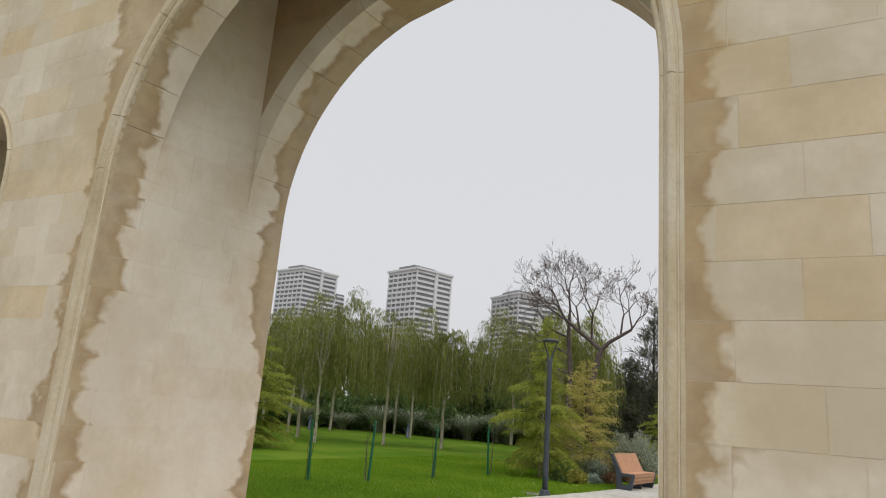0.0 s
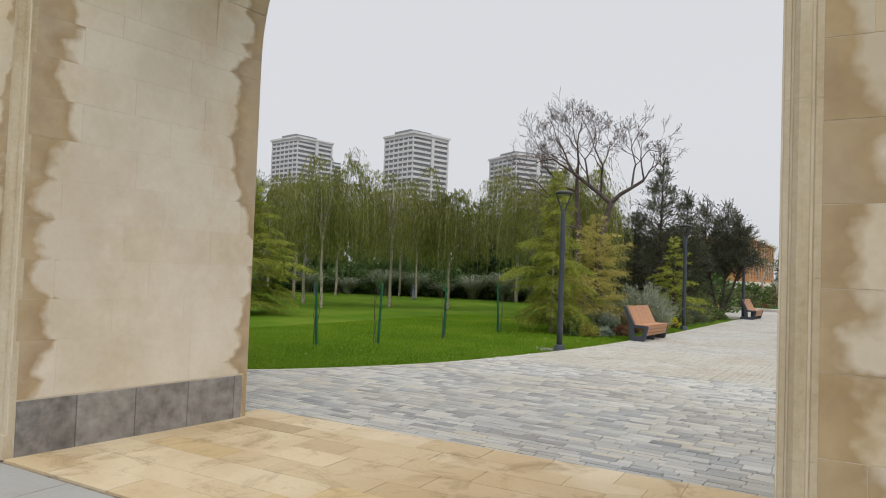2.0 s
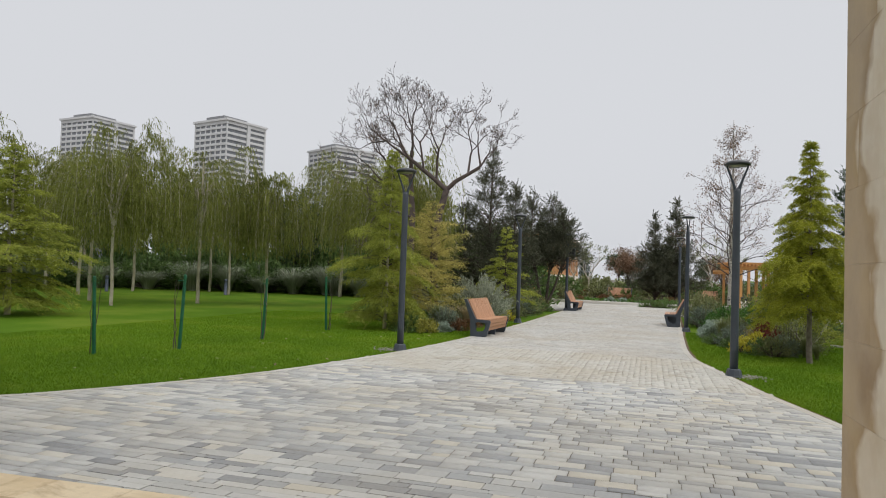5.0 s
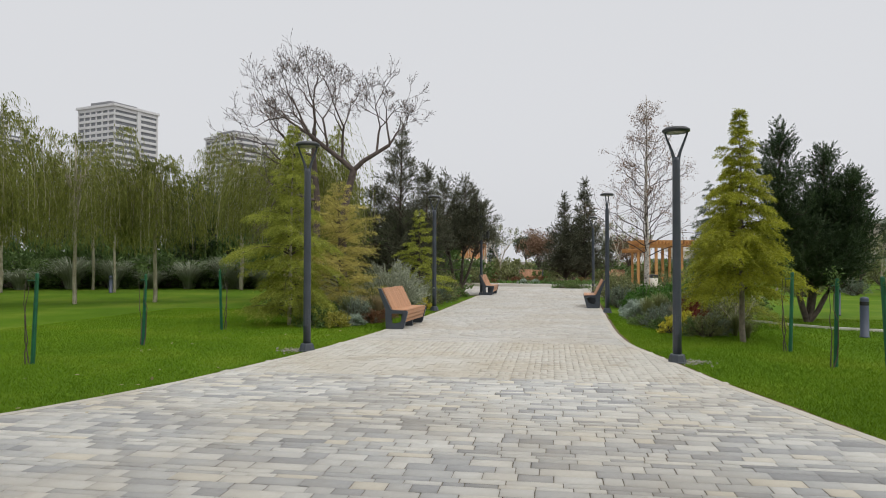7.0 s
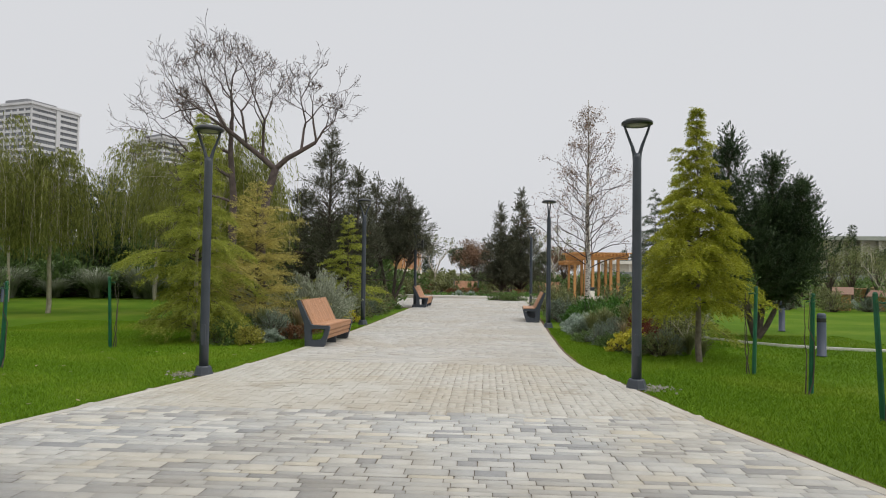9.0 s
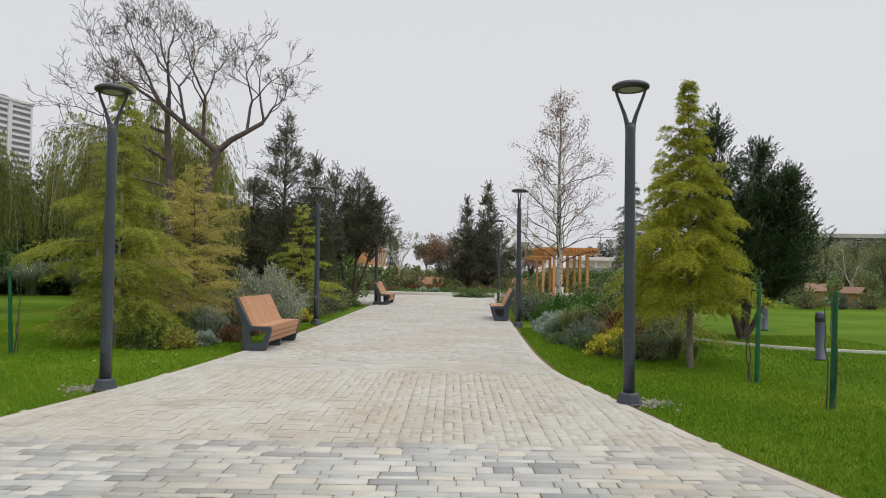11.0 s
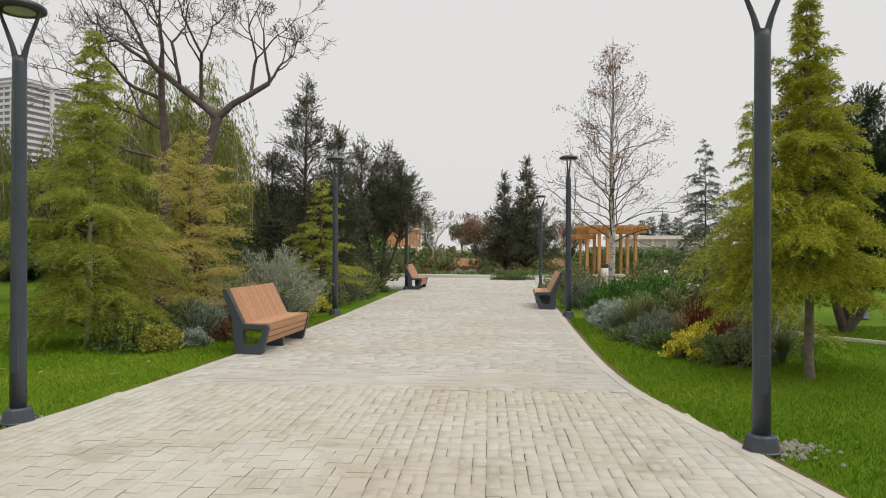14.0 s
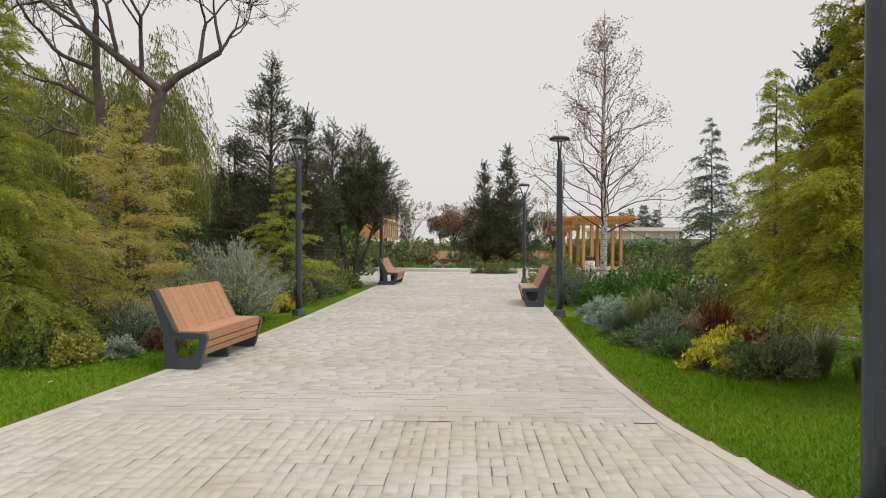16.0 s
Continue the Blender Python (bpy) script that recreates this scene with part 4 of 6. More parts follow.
tagged(copy_thing(green_cedar, pose(-19.5, 18.1, -0.03, 0, 0, 200) @ Matrix.Diagonal((1.45, 1.45, 0.98, 1))), "green cedar with low spreading boughs on the lawn")
put_tree(cedar(25, 4.2, 0.4, 1.0, 90, 0.25, 0.75, 48000, 0.05, CEDAR_GREEN, BARK, "slender green cedar standing behind a yellow-green one", 0.9, 0.3, 0.055, 0.6), 2.05, 22.3, 45)
put_tree(cedar(26, 4.1, 0.3, 1.05, 75, 0.25, 0.65, 24000, 0.055, CEDAR_SMOKY, BARK, "thin grey-green young cedar with a sparse top", 1.0, 0.3, 0.035, 0.5), 2.35, 25.8, 80)


def plume_tree(name, seed, label, stems, clear, leaf_mat, plumes, length, needles, size, up=0.9, belly=0.3, peak=0.7, shoots=8, girth=0.20, thick=0.035):
    """A juniper or cypress: stems (dx, dy, height, reach) clad in upswept plumes of short shoots, each with a pointed tip."""
    r = np.random.default_rng(seed)
    t = thing(name, pose(0, 0, 0), label, "tree")
    wood, boughs, A, B = [], [], [], []
    total = sum(st[2] * st[3] for st in stems)
    for dx, dy, hs, reach in stems:
        zs = np.linspace(0, hs, 12)
        bend = np.minimum(zs / (0.55 * hs), 1.0) ** 0.8
        wob = np.cumsum(r.normal(0, 0.015, (12, 2)), 0)
        tr = np.stack([dx * bend + wob[:, 0], dy * bend + wob[:, 1], zs - 0.05], 1)
        wood.append((tr, 0.026 * hs ** 0.7 * (1 - 0.95 * zs / hs) + 0.004))
        for k in range(int(plumes * hs * reach / total)):
            f = 1 - r.random() ** 0.62
            R = reach * min((f + 0.12) / belly, 1.0) ** 0.6 * max(1 - f, 0.0) ** peak * r.uniform(0.55, 1.3)
            z = clear + (hs - clear) * f
            az = r.uniform(0, 2 * math.pi)
            out = np.array([math.cos(az), math.sin(az), 0.0])
            axis = np.array([np.interp(z, zs, tr[:, 0]), np.interp(z, zs, tr[:, 1]), z])
            inner = r.uniform(0.25, 1.0) ** 0.6
            L = length * r.uniform(0.6, 1.3) * (0.55 + 0.45 * (1 - f))
            way = out * (0.35 + 0.65 * (1 - f)) + np.array([0, 0, up * r.uniform(0.6, 1.4)]) + r.normal(0, 0.15, 3)
            way /= np.linalg.norm(way)
            tip = axis + out * R * inner + np.array([0, 0, 0.3 * L])
            root = tip - way * L
            boughs.append((np.array([axis + np.array([0, 0, -0.25 * R - 0.1]), (axis + root) / 2 + np.array([0, 0, -0.06]), root, (root + tip) / 2, tip]), [0.006 + 0.012 * R, 0.005 + 0.007 * R, 0.007, 0.005, 0.002]))
            m = shoots
            s = np.sort(r.uniform(0.02, 1.0, m))
            s[-1] = 0.72
            side = r.normal(0, 1, (m, 3))
            side -= (side @ way)[:, None] * way
            side /= np.linalg.norm(side, axis=1)[:, None] + 1e-9
            side[-1] = 0
            p0 = root + way * (L * s)[:, None]
            d = way * 0.75 + side * r.uniform(0.5, 1.0, m)[:, None] + np.array([0, 0, 0.25])
            d /= np.linalg.norm(d, axis=1)[:, None]
            ln = girth * (1.35 - 0.75 * s) * r.uniform(0.7, 1.35, m) * (L / length + 0.5)
            A.append(p0)
            B.append(p0 + d * ln[:, None])
    v, q = tubes(wood, 6)
    part("trunk", mesh_of("trunk", v, q, BARK, True), t)
    v, q = tubes(boughs, 4)
    part("boughwork", mesh_of("boughwork", v, q, BARK, True), t, "dark thin boughs")["kind"] = "stuff"
    a, b = np.concatenate(A), np.concatenate(B)
    d = b - a
    w = np.linalg.norm(d, axis=1)
    pick = r.choice(len(a), needles, p=w / w.sum())
    s = r.random(needles)[:, None]
    pos = a[pick] + d[pick] * s + r.normal(0, thick, (needles, 3)) * (1.15 - 0.95 * s)
    way = d[pick] / w[pick][:, None] + r.normal(0, 0.36, (needles, 3))
    v, q = leaves(r, pos, way, size, size * 0.30)
    part("crown", mesh_of("crown", v, q, leaf_mat), t, "dense dark upswept sprays")
    return t


put_tree(plume_tree("cypress_tree", 27, "dense dark green cypress with upswept boughs on the lawn", [(-0.7, 0.0, 5.3, 1.15), (0.45, 0.15, 4.8, 1.2), (1.1, -0.1, 4.05, 1.05), (0.2, 0.3, 3.7, 1.4)], 1.15, PINE, 700, 0.80, 220000, 0.062, 0.85, 0.25, 0.60, 10, 0.32, 0.027), 4.4, 23.9, 0)
tall_juniper = put_tree(plume_tree("juniper_tree", 28, "tall dark brownish-green juniper behind the shrub border", [(0.0, 0.0, 7.7, 2.9), (1.25, 0.0, 6.1, 1.9), (-1.3, 0.2, 5.3, 2.3)], 1.0, JUNIPER, 640, 0.62, 130000, 0.07, 0.36, 0.15, 0.95, 8, 0.36, 0.022), -9.1, 34.5, 0)
put_tree(plume_tree("juniper_tree", 29, "broad dark juniper at the end of the shrub border", [(-0.7, 0.0, 5.85, 1.9), (0.25, 0.1, 5.65, 1.9), (0.9, -0.1, 4.9, 1.7)], 2.3, JUNIPER, 470, 0.60, 92000, 0.07, 0.48, 0.2, 0.75, 8, 0.36, 0.022), -6.75, 36.9, 0)
copy_thing(tall_juniper, pose(-31.4, 56.6, -0.03, 0, 0, 130) @ Matrix.Diagonal((1.0, 1.0, 1.13, 1)))
far_fir = plume_tree("fir_tree", 30, "dark pointed fir beyond the round flower bed", [(0.0, 0.0, 7.5, 2.4), (-0.3, 0.2, 4.8, 2.2)], 1.0, JUNIPER, 360, 0.75, 58000, 0.11, 0.36, 0.15, 1.0, 7, 0.42, 0.03)
put_tree(far_fir, 0.0, 55.0)
copy_thing(far_fir, pose(-1.35, 54.5, -0.03, 0, 0, 140) @ Matrix.Diagonal((0.86, 0.86, 0.86, 1)))
columns = conifer("cypress_tree", 31, 8.6, 0.2, 0.75, 22, 7, 0.9, 0.0, 3200, 0.34, PINE, BARK, "narrow dark column cypress far off", 0.12, 1, 0.09, 0.5, 1.2, 2.0, 0.6)
put_tree(columns, 46.3, 100)
for x, y, s in ((37.0, 92, 0.8), (62, 110, 0.9), (-14, 140, 0.9), (24, 129, 0.78), (26, 131, 0.86), (28, 130, 0.92), (30.4, 131, 0.84), (22.3, 130, 0.7)):
    copy_thing(columns, pose(x, y, -0.03, 0, 0, 37 * x) @ Matrix.Diagonal((s * 1.6, s * 1.6, s, 1)))


def willow(seed, h, radius, strands, per):
    r = np.random.default_rng(seed)
    t = thing("willow_tree", pose(0, 0, 0), "young weeping willow with a thin pale trunk and hanging olive-green strands", "tree", "weeping willows on the lawn")
    fork = h * 0.42
    zs = np.linspace(0, fork, 7)
    wob = np.cumsum(r.normal(0, 0.02, (7, 2)), 0)
    trunk = np.stack([wob[:, 0], wob[:, 1], zs - 0.05], 1)
    lines = [(trunk, np.linspace(0.085, 0.06, 7))]
    limbs = []
    for i in range(11):
        az = 2 * math.pi * i / 11 + r.normal(0, 0.25)
        reach, top = radius * r.uniform(0.15, 0.6), h * r.uniform(0.78, 0.98)
        q = np.linspace(0, 1, 7)
        pts = trunk[-1] + np.stack([np.cos(az) * reach * q ** 1.5, np.sin(az) * reach * q ** 1.5, (top - fork) * np.sin(q * math.pi * 0.52)], 1)
        limbs.append(pts)
        lines.append((pts, np.linspace(0.05, 0.008, 7)))
    limbs = np.array(limbs)
    pos, way = [], []
    bunch = None
    for s in range(strands):
        if s % 8 == 0:
            lb = limbs[r.integers(11)]
            p0 = lb[r.integers(2, 7)] + r.normal(0, 0.15, 3)
            az0 = math.atan2(p0[1], p0[0]) + r.normal(0, 0.6)
            bunch = (p0, az0, r.uniform(0.22, 1.0) * radius * 0.72, r.uniform(0.7, 1.0), r.uniform(0.08, 0.5))
        p = bunch[0] + r.normal(0, 0.07, 3)
        az = bunch[1] + r.normal(0, 0.16)
        out = np.array([math.cos(az), math.sin(az), 0.0])
        drop = min(p[2] - h * r.uniform(0.30, 0.48), bunch[3] * r.uniform(0.75, 1.0) * h * 0.72)
        flow = bunch[2] * r.uniform(0.8, 1.2)
        q = np.sort(r.random(per))
        rise = bunch[4] * np.sin(np.minimum(q * 3.2, 1) * math.pi)
        pts = p + out * (flow * (1 - np.exp(-4 * q)))[:, None] + np.array([0, 0, 1.0]) * (rise - drop * q ** 1.6)[:, None]
        pts += r.normal(0, 0.018, pts.shape)
        pos.append(pts)
        way.append(out * 0.35 * (1 - q)[:, None] + np.array([0, 0, -1.0]) + r.normal(0, 0.28, pts.shape))
        if s % 8 == 0:
            lines.append((pts[:: max(1, per // 5)], np.full(len(pts[:: max(1, per // 5)]), 0.005)))
    v, q = tubes(lines, 4)
    part("trunk", mesh_of("trunk", v, q, BARK_PALE, True), t, "thin pale trunk and limbs")
    v, q = leaves(r, np.concatenate(pos), np.concatenate(way), 0.16, 0.027)
    part("crown", mesh_of("crown", v, q, WILLOW), t, "hanging curtains of narrow olive-green leaves")
    return t


willows = [willow(41, 6.0, 2.5, 480, 36), willow(42, 6.3, 2.7, 480, 36), willow(43, 5.9, 2.0, 560, 36), willow(44, 6.2, 2.6, 420, 28)]
places = [(-20.9, 23.6, 0, 1.08), (-20.0, 27.4, 1, 1.06), (-17.7, 29.0, 2, 1.02), (-19.5, 40.2, 1, 1.26), (-24.5, 36.2, 3, 1.10), (-29.9, 34.8, 3, 1.05), (-23.9, 25.6, 1, 0.92), (-27.5, 28.6, 3, 1.02), (-32.0, 31.0, 3, 1.12),
          (-27.5, 21.8, 0, 1.22), (-33, 25.5, 3, 1.2), (-12.0, 32.2, 2, 1.0), (-16.4, 38.8, 3, 1.12), (-38, 30, 3, 1.25), (-36, 37.5, 3, 1.1), (-27.8, 39.0, 3, 1.05), (-11.5, 28.7, 0, 0.98), (-11.5, 31.0, 2, 0.95), (-13.2, 31.2, 1, 0.95)]
used = set()
for i, (x, y, k, s) in enumerate(places):
    m = pose(x, y, -0.03, 0, 0, 67 * i) @ Matrix.Diagonal((s, s, s, 1))
    if k in used:
        copy_thing(willows[k], m)
    else:
        willows[k].matrix_world = m
        used.add(k)


def limb_tree(name, label, seed, starts, depth, bark, leaf_mat, leaf_count, leaf_size, ratio=0.72, split=0.5, lift=0.12, curl=0.10, kids=(2, 3), min_r=0.004, limb_bark=None):
    """A bare broad-leaved tree grown limb by limb. starts: (points, radii, way, length) of the first limbs."""
    r = np.random.default_rng(seed)
    t = thing(name, pose(0, 0, 0), label, "tree")
    lines, trunks, tips = [], [], []

    def grow(p, way, length, rad, d):
        n = 5
        pts, cur, w = [p], np.array(p, float), np.array(way, float)
        for i in range(n):
            w = w + r.normal(0, curl, 3) + np.array([0, 0, lift * 0.25])
            w /= np.linalg.norm(w)
            cur = cur + w * length / n
            pts.append(cur.copy())
        end = max(rad * 0.72, min_r)
        lines.append((np.array(pts), np.linspace(rad, end, n + 1)))
        if d == 0:
            tips.append((pts[-1], w))
            tips.append((pts[-3], w))
            return
        for k in range(r.integers(kids[0], kids[1] + 1)):
            side = np.cross(w, r.normal(size=3))
            side /= np.linalg.norm(side) + 1e-9
            w2 = w + side * split * r.uniform(0.6, 1.5)
            start = pts[-1] if k < 2 else pts[r.integers(2, 5)]
            grow(start, w2 / np.linalg.norm(w2), length * ratio * r.uniform(0.8, 1.2), max(end * (0.82 if k == 0 else 0.66), min_r), d - 1)

    for pts, radii, ends in starts:
        trunks.append((np.array(pts, float), np.array(radii, float)))
        for p, way, length, rad, d in ends:
            w = np.array(way, float)
            grow(np.array(p, float), w / np.linalg.norm(w), length, rad, d)
    v, q = tubes(trunks, 9)
    part("trunk", mesh_of("trunk", v, q, bark, True), t)
    v, q = tubes(lines, 5)
    part("limbwork", mesh_of("limbwork", v, q, limb_bark or bark, True), t, "bare forking limbs and twigs")
    if leaf_count:
        tp = np.array([a for a, _ in tips])
        pick = r.integers(0, len(tp), leaf_count)
        pos = tp[pick] + r.normal(0, 0.07, (leaf_count, 3))
        v, q = leaves(r, pos, r.normal(0, 1, (leaf_count, 3)) + (0, 0, -0.4), leaf_size, leaf_size * 0.5)
        part("withered_foliage", mesh_of("withered_foliage", v, q, leaf_mat), t, "scattered withered brown leaf clusters")
    return t


# the large bare tree: a forked leaning stem and a second stem behind it
big = limb_tree("bare_tree", "wide-crowned bare tree with two dark stems and curling twigs", 57, [
    ([(-8.62, 24.6, -0.05), (-8.7, 24.6, 1.6), (-8.68, 24.65, 2.8), (-8.6, 24.75, 3.6), (-8.42, 24.9, 4.42)], [0.16, 0.14, 0.125, 0.115, 0.105], []),
    ([(-8.42, 24.9, 4.42), (-8.1, 24.92, 4.72), (-7.7, 24.95, 4.95), (-7.3, 25.0, 5.2)], [0.085, 0.075, 0.062, 0.055], [
        ((-7.3, 25.0, 5.2), (0.55, 0.1, 0.8), 0.52, 0.036, 6), ((-7.7, 24.95, 4.95), (-0.2, 0.3, 1.0), 0.86, 0.045, 6), ((-7.3, 25.0, 5.2), (0.0, -0.4, 1.0), 0.68, 0.038, 6)]),
    ([(-8.42, 24.9, 4.42), (-8.8, 24.87, 4.75), (-9.25, 24.82, 5.1), (-9.8, 24.75, 5.55)], [0.09, 0.08, 0.07, 0.06], [
        ((-9.8, 24.75, 5.55), (-1.0, -0.1, 0.62), 0.98, 0.045, 6), ((-9.8, 24.75, 5.55), (-0.35, 0.2, 1.0), 0.83, 0.045, 6), ((-8.8, 24.87, 4.75), (0.25, -0.1, 1.0), 1.06, 0.05, 6), ((-9.25, 24.82, 5.1), (-0.1, -0.4, 1.0), 0.95, 0.045, 6)]),
    ([(-9.75, 25.2, -0.05), (-9.75, 25.15, 1.4), (-9.72, 25.15, 2.6), (-9.68, 25.1, 3.6), (-9.8, 25.1, 4.9), (-9.75, 25.0, 5.8)], [0.15, 0.13, 0.12, 0.10, 0.075, 0.06], [
        ((-9.75, 25.0, 5.8), (0.05, 0.1, 1.0), 0.80, 0.05, 6), ((-9.8, 25.1, 4.9), (-1.0, -0.3, 0.8), 1.05, 0.05, 6), ((-9.72, 25.1, 4.2), (-1.0, -0.1, 0.46), 1.08, 0.05, 6), ((-9.7, 25.0, 3.5), (-1.0, 0.25, 0.26), 1.08, 0.042, 5), ((-9.76, 25.0, 5.4), (-0.6, 0.6, 0.9), 0.86, 0.042, 6)]),
], 4, BARK_BARE, BROWNLEAF, 1500, 0.045, 0.71, 0.66, 0.17, 0.13, (2, 3), 0.0042)

r0 = np.random.default_rng(61)
ends = []
for i in range(58):
    f = (i + 0.5) / 58
    z = 1.7 + 5.5 * f
    az = 2.4 * i + r0.normal(0, 0.3)
    ends.append(((1.13, 30.3, z), (math.cos(az), math.sin(az), 0.50 + 0.6 * f), (1.05 * (1 - f) ** 0.8 + 0.13) * r0.uniform(0.55, 1.15), 0.016 * (1 - f) + 0.006, 2))
birch = limb_tree("birch_tree", "slender birch with pale trunk and sparse withered leaves", 62, [([(1.1, 30.3, -0.05), (1.14, 30.3, 2), (1.1, 30.32, 4), (1.14, 30.3, 6), (1.13, 30.33, 7.75)], [0.11, 0.085, 0.06, 0.032, 0.008], ends)], 2, BIRCH, BROWNLEAF, 6500, 0.055, 0.78, 0.55, 0.14, 0.14, (2, 3), 0.003, BARK_BARE)

sapling = limb_tree("young_tree", "small pale tree with thin upright limbs and few leaves", 66, [([(0, 0, -0.05), (0.03, 0, 0.9), (0.0, 0.02, 1.5)], [0.10, 0.08, 0.07], [((0, 0.02, 1.5), (0.4, 0.1, 1), 1.0, 0.05, 3), ((0, 0.02, 1.5), (-0.45, 0.1, 1), 1.0, 0.05, 3), ((0.02, 0, 1.2), (0.1, 0.4, 1), 0.9, 0.04, 3)])], 3, BARK_PALE, OLIVE, 700, 0.10, 0.75, 0.4, 0.3, 0.1)
sapling.matrix_world = pose(-6.2, 56, -0.03)
for i, (x, y, s) in enumerate(((-8.4, 66, 1.2), (4.4, 58, 0.9), (9.8, 44, 0.75), (12.2, 41, 0.7), (15.5, 45, 0.75), (17.5, 42, 0.7), (20.5, 47, 0.8), (11.0, 48, 0.8), (3.2, 63, 1.2), (-13.0, 52, 1.1))):
    copy_thing(sapling, pose(x, y, -0.03, 0, 0, 61 * i) @ Matrix.Diagonal((s, s, s, 1)))


bare_shrub = limb_tree("bare_shrub", "small leafless shrub with pale upright stems in the border", 68, [([(0, 0, -0.03), (0.01, 0, 0.02)], [0.02, 0.018], [((0.04 * math.cos(a), 0.04 * math.sin(a), 0), (0.22 * math.cos(a), 0.22 * math.sin(a), 1), 0.34, 0.011, 3) for a in (0.3, 1.5, 2.7, 3.9, 5.1)])], 3, BARK_PALE, OLIVE, 160, 0.04, 0.72, 0.4, 0.2, 0.10, (2, 2), 0.0025)
bare_shrub.matrix_world = pose(1.66, 20.3, -0.03)


# ---- shrubs ----
def shrub(name, seed, label, w, h, leaf_mat, count, size, stems=60, aspect=0.4, upright=0.4, hollow=0.35, stem_mat=BARK, haze=0.045):
    """A bush: stems from the root fan out to an uneven dome, leaves along their outer part."""
    r = np.random.default_rng(seed)
    t = thing(name, pose(0, 0, 0), label, "shrub")
    az = r.uniform(0, 2 * np.pi, stems)
    el = np.arcsin(r.uniform(0.02, 1.0, stems) ** (1 - 0.55 * upright))
    lump = 1 + 0.22 * np.sin(3 * az + seed) + r.normal(0, 0.10, stems)
    tip = np.stack([np.cos(az) * np.cos(el) * w * lump, np.sin(az) * np.cos(el) * w * lump, np.sin(el) * h * (0.85 + 0.2 * r.random(stems))], 1)
    root = np.stack([np.cos(az) * 0.12 * w, np.sin(az) * 0.12 * w, np.full(stems, -0.03)], 1)
    mid = (root + tip) / 2 + np.array([0, 0, 0.12 * h]) + r.normal(0, 0.05 * w, (stems, 3))
    lines = [([a, b, c], [0.012 * w + 0.004, 0.008 * w + 0.003, 0.003]) for a, b, c in zip(root, mid, tip)]
    v, q = tubes(lines, 3)
    part("branchwork", mesh_of("branchwork", v, q, stem_mat), t)["kind"] = "stuff"
    pick = r.integers(0, stems, count)
    s = (hollow + (1 - hollow) * r.random(count) ** 0.7)[:, None]
    a, b, c = root[pick], mid[pick], tip[pick]
    pos = a * (1 - s) ** 2 + 2 * b * s * (1 - s) + c * s * s + r.normal(0, haze * (w + h) / 2 + 0.008, (count, 3))
    pos[:, 2] = np.maximum(pos[:, 2], 0.01)
    way = (c - a) / (np.linalg.norm(c - a, axis=1)[:, None] + 1e-6) + r.normal(0, 0.65, (count, 3))
    v, q = leaves(r, pos, way, size, size * aspect)
    part("foliage", mesh_of("foliage", v, q, leaf_mat), t)
    return t


def tussock(name, seed, label, w, h, leaf_mat, blades, width=0.008):
    """Ornamental grass: arching blades from one root."""
    r = np.random.default_rng(seed)
    t = thing(name, pose(0, 0, 0), label, "ornamental grass")
    az = r.uniform(0, 2 * np.pi, blades)
    out = np.stack([np.cos(az), np.sin(az), np.zeros(blades)], 1)
    reach, top = w * r.uniform(0.2, 1.0, blades), h * r.uniform(0.6, 1.1, blades)
    root = out * (0.12 * w * r.random(blades))[:, None]
    side = np.stack([-np.sin(az), np.cos(az), np.zeros(blades)], 1)
    V = []
    q = np.linspace(0, 1, 5)
    for k in q:
        p = root + out * (reach * k ** 1.8)[:, None] + np.array([0, 0, 1.0]) * (top * (1.5 * k - 0.62 * k ** 2.6))[:, None]
        half = side * (width * (1 - 0.9 * k))
        V += [p - half, p + half]
    V = np.stack(V, 1).reshape(-1, 3)
    base = np.arange(blades)[:, None] * 10
    Q = np.concatenate([base + np.array([[2 * i, 2 * i + 1, 2 * i + 3, 2 * i + 2]]) for i in range(4)])
    part("tuft", mesh_of("tuft", V, Q, leaf_mat), t)
    return t


